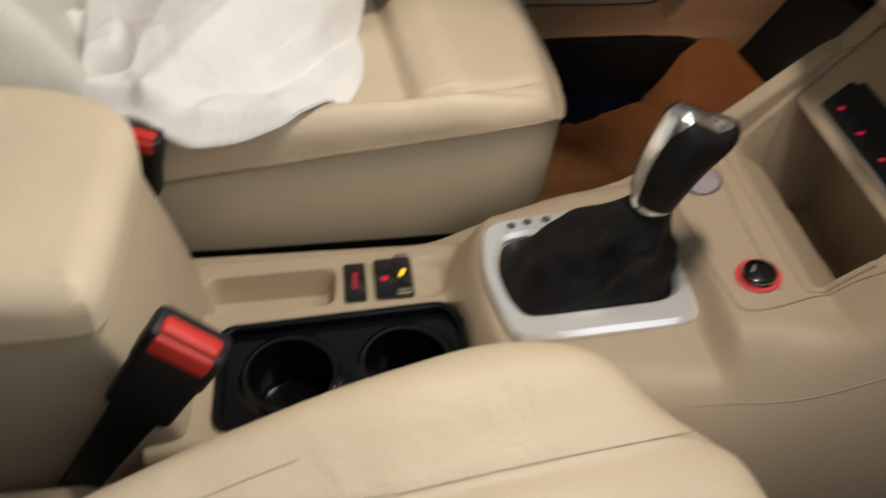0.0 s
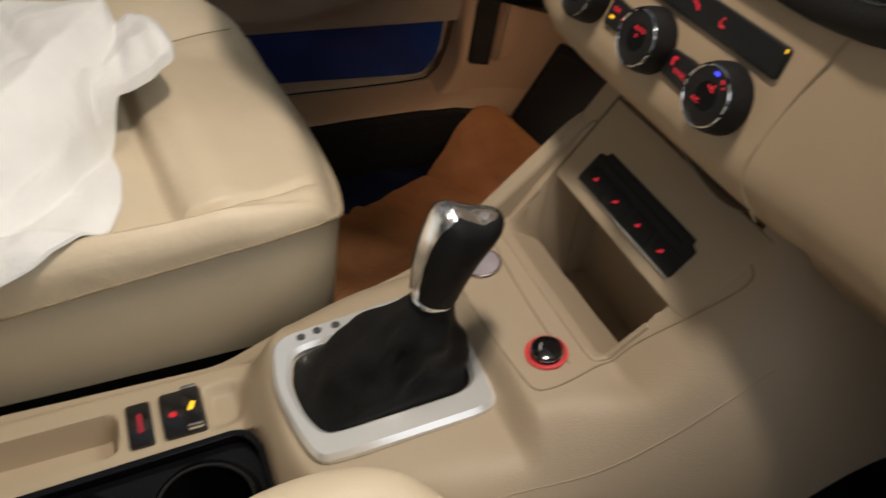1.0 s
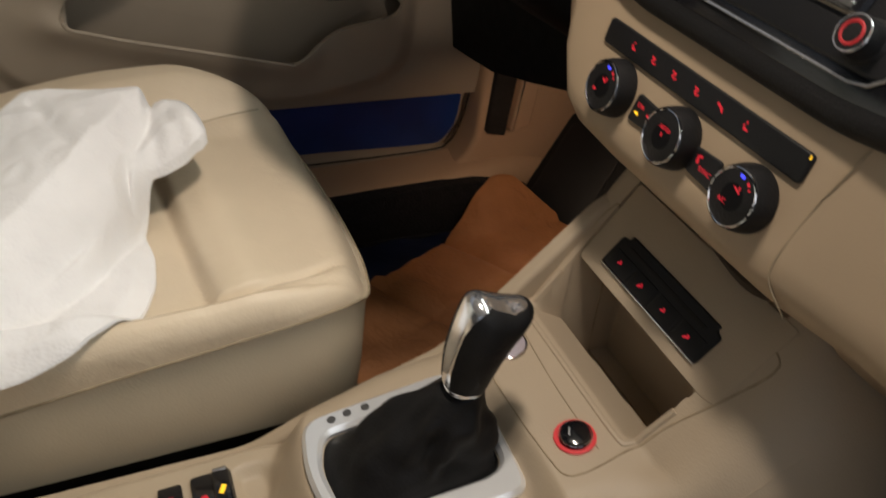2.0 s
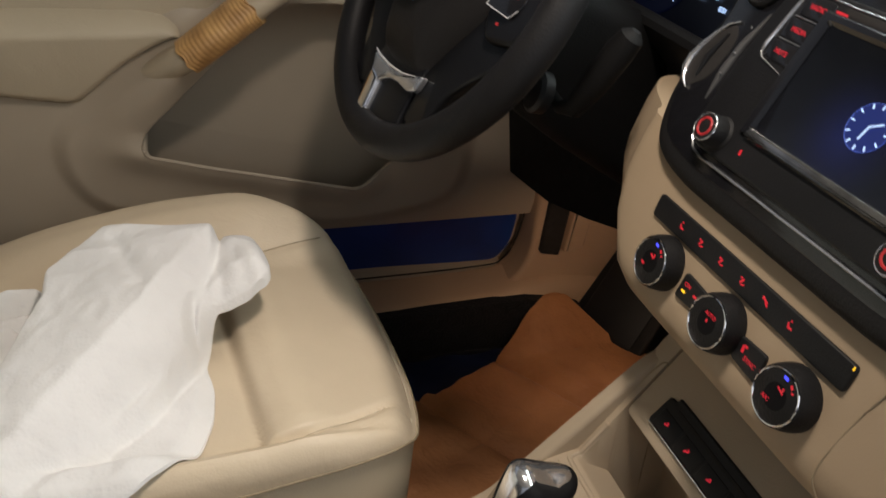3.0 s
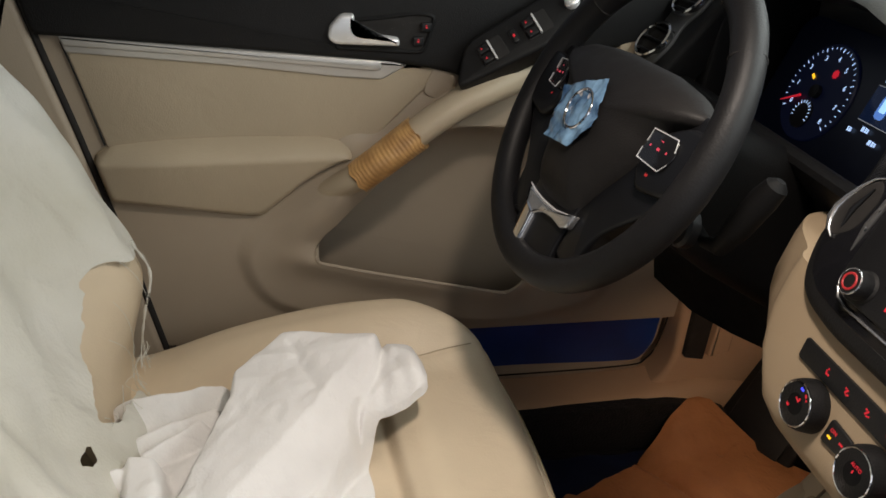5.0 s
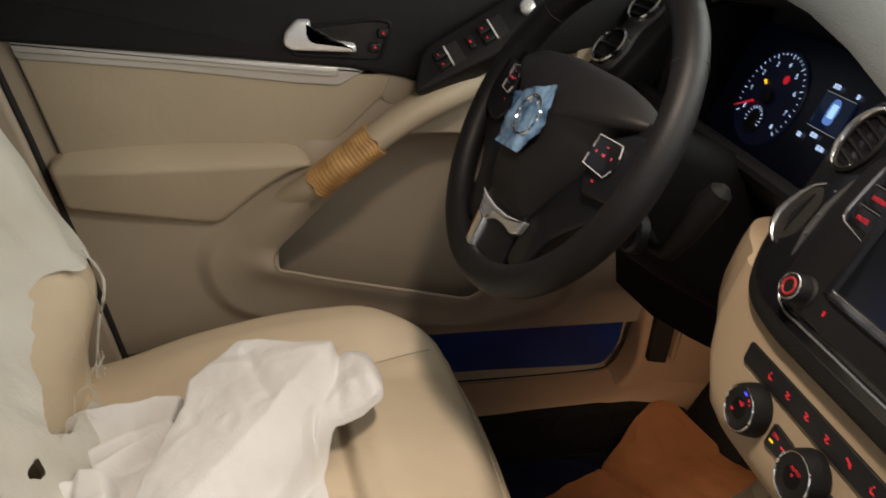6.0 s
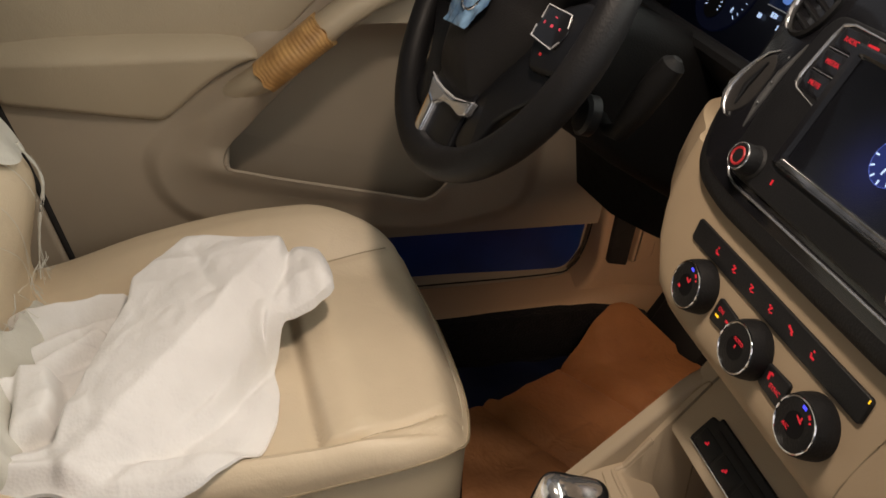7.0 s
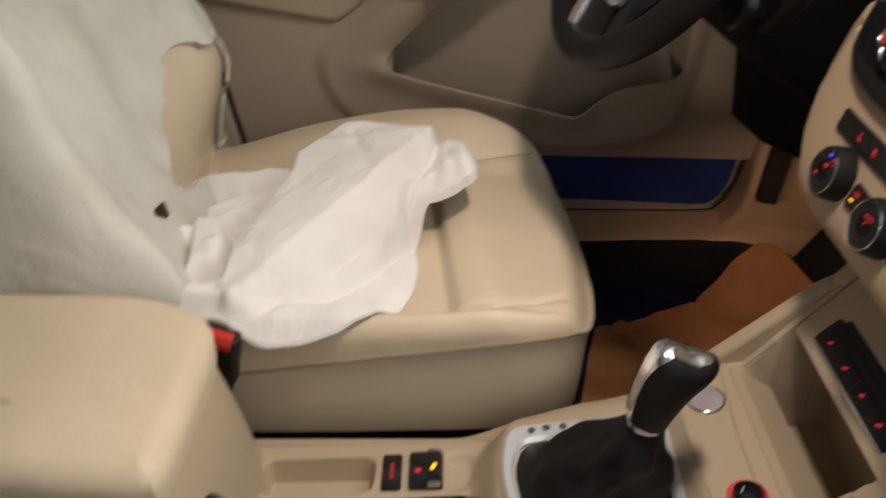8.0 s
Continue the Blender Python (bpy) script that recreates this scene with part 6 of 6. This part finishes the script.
vent("end_vent", M_END @ Matrix.Translation((0.0, 0.039, 0.004)), 0.031, 0.030, 4, dash, "round chrome-ringed end vent")
part("end_cap", slab(round_poly([(0.54, 0.745), (0.66, 0.785), (0.66, 0.825), (0.54, 0.775)], 0.01), axes((0, 0.742, 0), (1, 0, 0), (0, 0, 1), (0, -1, 0)), -0.02, 0.004, 0.004), VINYL, dash, "beige end cap of the dash")

# knee panel and steering column
part("knee_panel", rings_mesh([[(0.66, y, 0.690), (0.632, y, 0.66), (0.625, y, 0.60), (0.66, y, lo), (0.76, y, lo - 0.03), (0.80, y, 0.50), (0.80, y, 0.69)] for y, lo in ((0.195, 0.50), (0.26, 0.485), (0.375, 0.450), (0.473, 0.415), (0.60, 0.376), (0.70, 0.361), (0.757, 0.353))]), COLUMNSHADED, dash, "black knee panel")
WC = Vector((0.400, 0.375, 0.778))
TH, YW = radians(30.1), radians(7.8)
wu = Vector((math.sin(YW), -math.cos(YW), 0))
wv = Vector((math.sin(TH) * math.cos(YW), math.sin(TH) * math.sin(YW), math.cos(TH)))
M_W = axes(WC, wu, wv, wu.cross(wv))
column = thing("steering_column", "black steering column shroud with a stalk", "steering column", (0.55, 0.40, 0.62))
rings = []
for d, w, h in ((-0.035, 0.055, 0.055), (-0.06, 0.062, 0.065), (-0.12, 0.066, 0.075), (-0.20, 0.075, 0.085), (-0.32, 0.080, 0.090)):
    rings.append([M_W @ Vector((x, y - 0.012, d)) for x, y in rrect(2 * w, 2 * h, 0.03, 5)])
part("shroud", rings_mesh(rings), COLUMNSHADED, column, "black column shroud")
part("wiper_stalk", tube([M_W @ Vector(p) for p in ((0.05, -0.050, -0.140), (0.10, -0.058, -0.125), (0.140, -0.050, -0.108), (0.156, -0.022, -0.098), (0.170, 0.014, -0.090), (0.177, 0.030, -0.087), (0.179, 0.036, -0.086))], [0.006, 0.007, 0.010, 0.014, 0.0145, 0.0120, 0.005], 16), COLUMNSHADED, column, "black wiper stalk")
part("ignition_cover", lathe([(0.022, 0.0), (0.022, 0.012), (0.018, 0.016), (0.0, 0.017)], axes(M_W @ Vector((0.085, -0.055, -0.11)), (0, -1, 0), (0.3, 0, 1), (-1, -0.2, 0.3)), 28), BLACK, column, "black ignition cover")

# ---- steering wheel ----
wheel = thing("steering_wheel", "black leather three-spoke steering wheel with a film-covered badge", "steering wheel", tuple(WC))
rim = part("rim", ring_torus(M_W, 0.1830, 0.0170, 96, 18, 1.10), RIMLEATHER, wheel, "black leather rim")
for a in (37, 143):
    m = M_W @ pose(0, 0, 0, 0, 0, a) @ Matrix.Translation((0.1825, 0, 0)) @ pose(0, 0, 0, 90, 0, 0)
    part("rim_seam", ring_torus(m, 0.0176, 0.0009, 32, 5), GAP, rim)
half = [(0.0, -0.1150), (0.030, -0.1130), (0.050, -0.1080), (0.070, -0.068), (0.090, -0.037), (0.101, -0.014), (0.105, 0.008), (0.120, 0.027), (0.146, 0.040), (0.150, 0.052), (0.112, 0.066), (0.055, 0.0735)]
hub_out = round_poly(half + [(-x, y) for x, y in reversed(half[1:])], 0.012, 5)


def dome(outline, m, h0, h1, sink=0.6):
    rings = [[m @ Vector((x, y, h0)) for x, y in outline]]
    for k in range(1, 9):
        s = 1 - (k / 8) ** 1.6 * 0.999
        z = h0 + (h1 - h0) * math.sqrt(max(0, 1 - s ** 2.6))
        rings.append([m @ Vector((x * s, y * s, z)) for x, y in outline])
    return rings_mesh(rings)


part("airbag_cover", dome(hub_out, M_W, -0.014, 0.034), HUB, wheel, "soft black airbag cover")
part("hub_back", slab(inset(hub_out, 0.012), M_W, -0.045, -0.012, 0.004), BLACK, wheel)
bd = part("badge", lathe([(0.024, 0.020), (0.024, 0.0325), (0.0225, 0.0335), (0.0, 0.0338)], M_W @ Matrix.Translation((0, -0.006, 0.003)), 40), SATIN, wheel, "round silver badge under clear film")


crinkle = np.vectorize(lambda p, q: noise.noise((p * 70, q * 70, 1.7)) * 0.0035 + noise.noise((p * 190, q * 150, 5.1)) * 0.0012)


def foil_height(u, v):
    return 0.0390 + crinkle(u, v) - 1.2 * (u ** 2 + (v + 0.01) ** 2)


part("badge_film", relief(np.arange(-0.066, 0.045, 0.002), np.arange(-0.058, 0.042, 0.002), foil_height, M_W, lambda u, v: poly_distance(u, v, [(-0.058, 0.006), (0.018, 0.036), (0.040, -0.014), (0.018, -0.046), (-0.042, -0.052), (-0.045, -0.023)]), thick=0.0004), FOIL, bd, "crinkled clear blue protective film")
part("badge_ring", ring_torus(M_W @ Matrix.Translation((0, -0.006, 0.0385)), 0.0225, 0.0018, 40, 8), CHROME, bd)
# spokes
for s in (-1, 1):
    arm = round_poly([(s * x, y) for x, y in ((0.060, 0.056), (0.130, 0.052), (0.176, 0.050), (0.184, 0.0), (0.166, -0.038), (0.146, -0.060), (0.122, -0.081), (0.103, -0.102), (0.094, -0.136), (0.098, -0.158), (0.052, -0.150), (0.045, -0.05))], 0.008, 5)
    part("spoke", slab(arm, M_W, -0.018, 0.001, 0.005, 4), SPOKEBLACK, wheel, "smooth black side spoke")
    mount = round_poly([(s * x, y) for x, y in ((0.104, 0.004), (0.120, 0.024), (0.147, 0.037), (0.174, 0.036), (0.178, 0.0), (0.163, -0.034), (0.118, -0.042), (0.100, -0.018))], 0.010, 5)
    part("switch_mount", slab(mount, M_W, -0.004, 0.0105, 0.005, 4), SPOKEBLACK, wheel, "smooth black mount of the switch pad")
    q = M_W @ Matrix.Translation((s * 0.124 + 0.004, 0.009 - 0.006 * s, 0.012)) @ pose(0, 0, 0, 0, s * 10, 0) @ Matrix.Diagonal((1.15, 0.85, 1, 1))
    pk = round_poly([(-0.018, -0.020), (0.014, -0.022), (0.020, 0.0), (0.016, 0.020), (-0.016, 0.018)], 0.006)
    pd = part("switch_pad", slab(pk, q, -0.012, 0.004, 0.002), GLOSS, wheel, "black switch pad")
    part("pad_trim", tube([q @ Vector((x, y, 0.0044)) for x, y in ((-0.016, 0.002), (-0.016, 0.018), (0.014, 0.020), (0.018, 0.006))], 0.0007, 6), BRIGHT, pd)
    part("pad_trim", tube([q @ Vector((x, y, 0.0042)) for x, y in ((-0.017, -0.006), (-0.017, -0.019), (0.012, -0.021), (0.017, -0.010))], 0.0007, 6), BRIGHT, pd)
    bars([(0, 0, 0.0034, 0.0034, 0), (0, 0.010, 0.003, 0.0012, 0), (0.010, 0.001, 0.0015, 0.003, 0), (-0.010, 0.0, 0.0015, 0.003, 0)], q @ Matrix.Translation((0, 0, 0.0043)), material("pink_backlight", (0.3, 0.02, 0.04), 0.5, emit=(1.0, 0.10, 0.14), power=0.45), pd)
    bars([(0, 0, 0.003, 0.003, 0)], q @ Matrix.Translation((0, -0.031, -0.001)), DIMRED, pd)
low_sp = round_poly([(-0.050, -0.070), (0.052, -0.070), (0.052, -0.110), (0.050, -0.140), (0.058, -0.170), (0.040, -0.182), (-0.040, -0.182), (-0.052, -0.150), (-0.050, -0.110)], 0.010, 6)
part("spoke", slab(low_sp, M_W, -0.016, 0.004, 0.003, 4), SPOKEBLACK, wheel, "black lower spoke")
bar = round_poly([(-0.051, -0.109), (-0.034, -0.113), (-0.006, -0.1145), (0.026, -0.1125), (0.062, -0.101), (0.060, -0.118), (0.047, -0.124), (0.024, -0.1225), (0.004, -0.1245), (-0.013, -0.132), (-0.008, -0.171), (-0.026, -0.174), (-0.037, -0.130)], 0.003, 4)
trim = part("spoke_trim", slab(bar, M_W, 0.002, 0.0100, 0.0030), TRIM, wheel, "chrome arc and leg of the lower spoke")
# the highlight on the arc's upper edge, added as a thin bright tube
part("trim_highlight", tube([M_W @ Vector((x, y, 0.0100)) for x, y in ((-0.0500, -0.1088), (-0.034, -0.1122), (-0.006, -0.1138), (0.026, -0.1120), (0.050, -0.1060))], [0.0007, 0.0013, 0.0014, 0.0012, 0.0006], 8), BRIGHT, trim, "bright line for the highlight on the upper edge")
part("trim_leg", slab(round_poly([(-0.0350, -0.127), (-0.0145, -0.132), (-0.0090, -0.168), (-0.0255, -0.1725)], 0.003, 4), M_W, 0.009, 0.0116, 0.002), CHROME, trim, "polished leg")
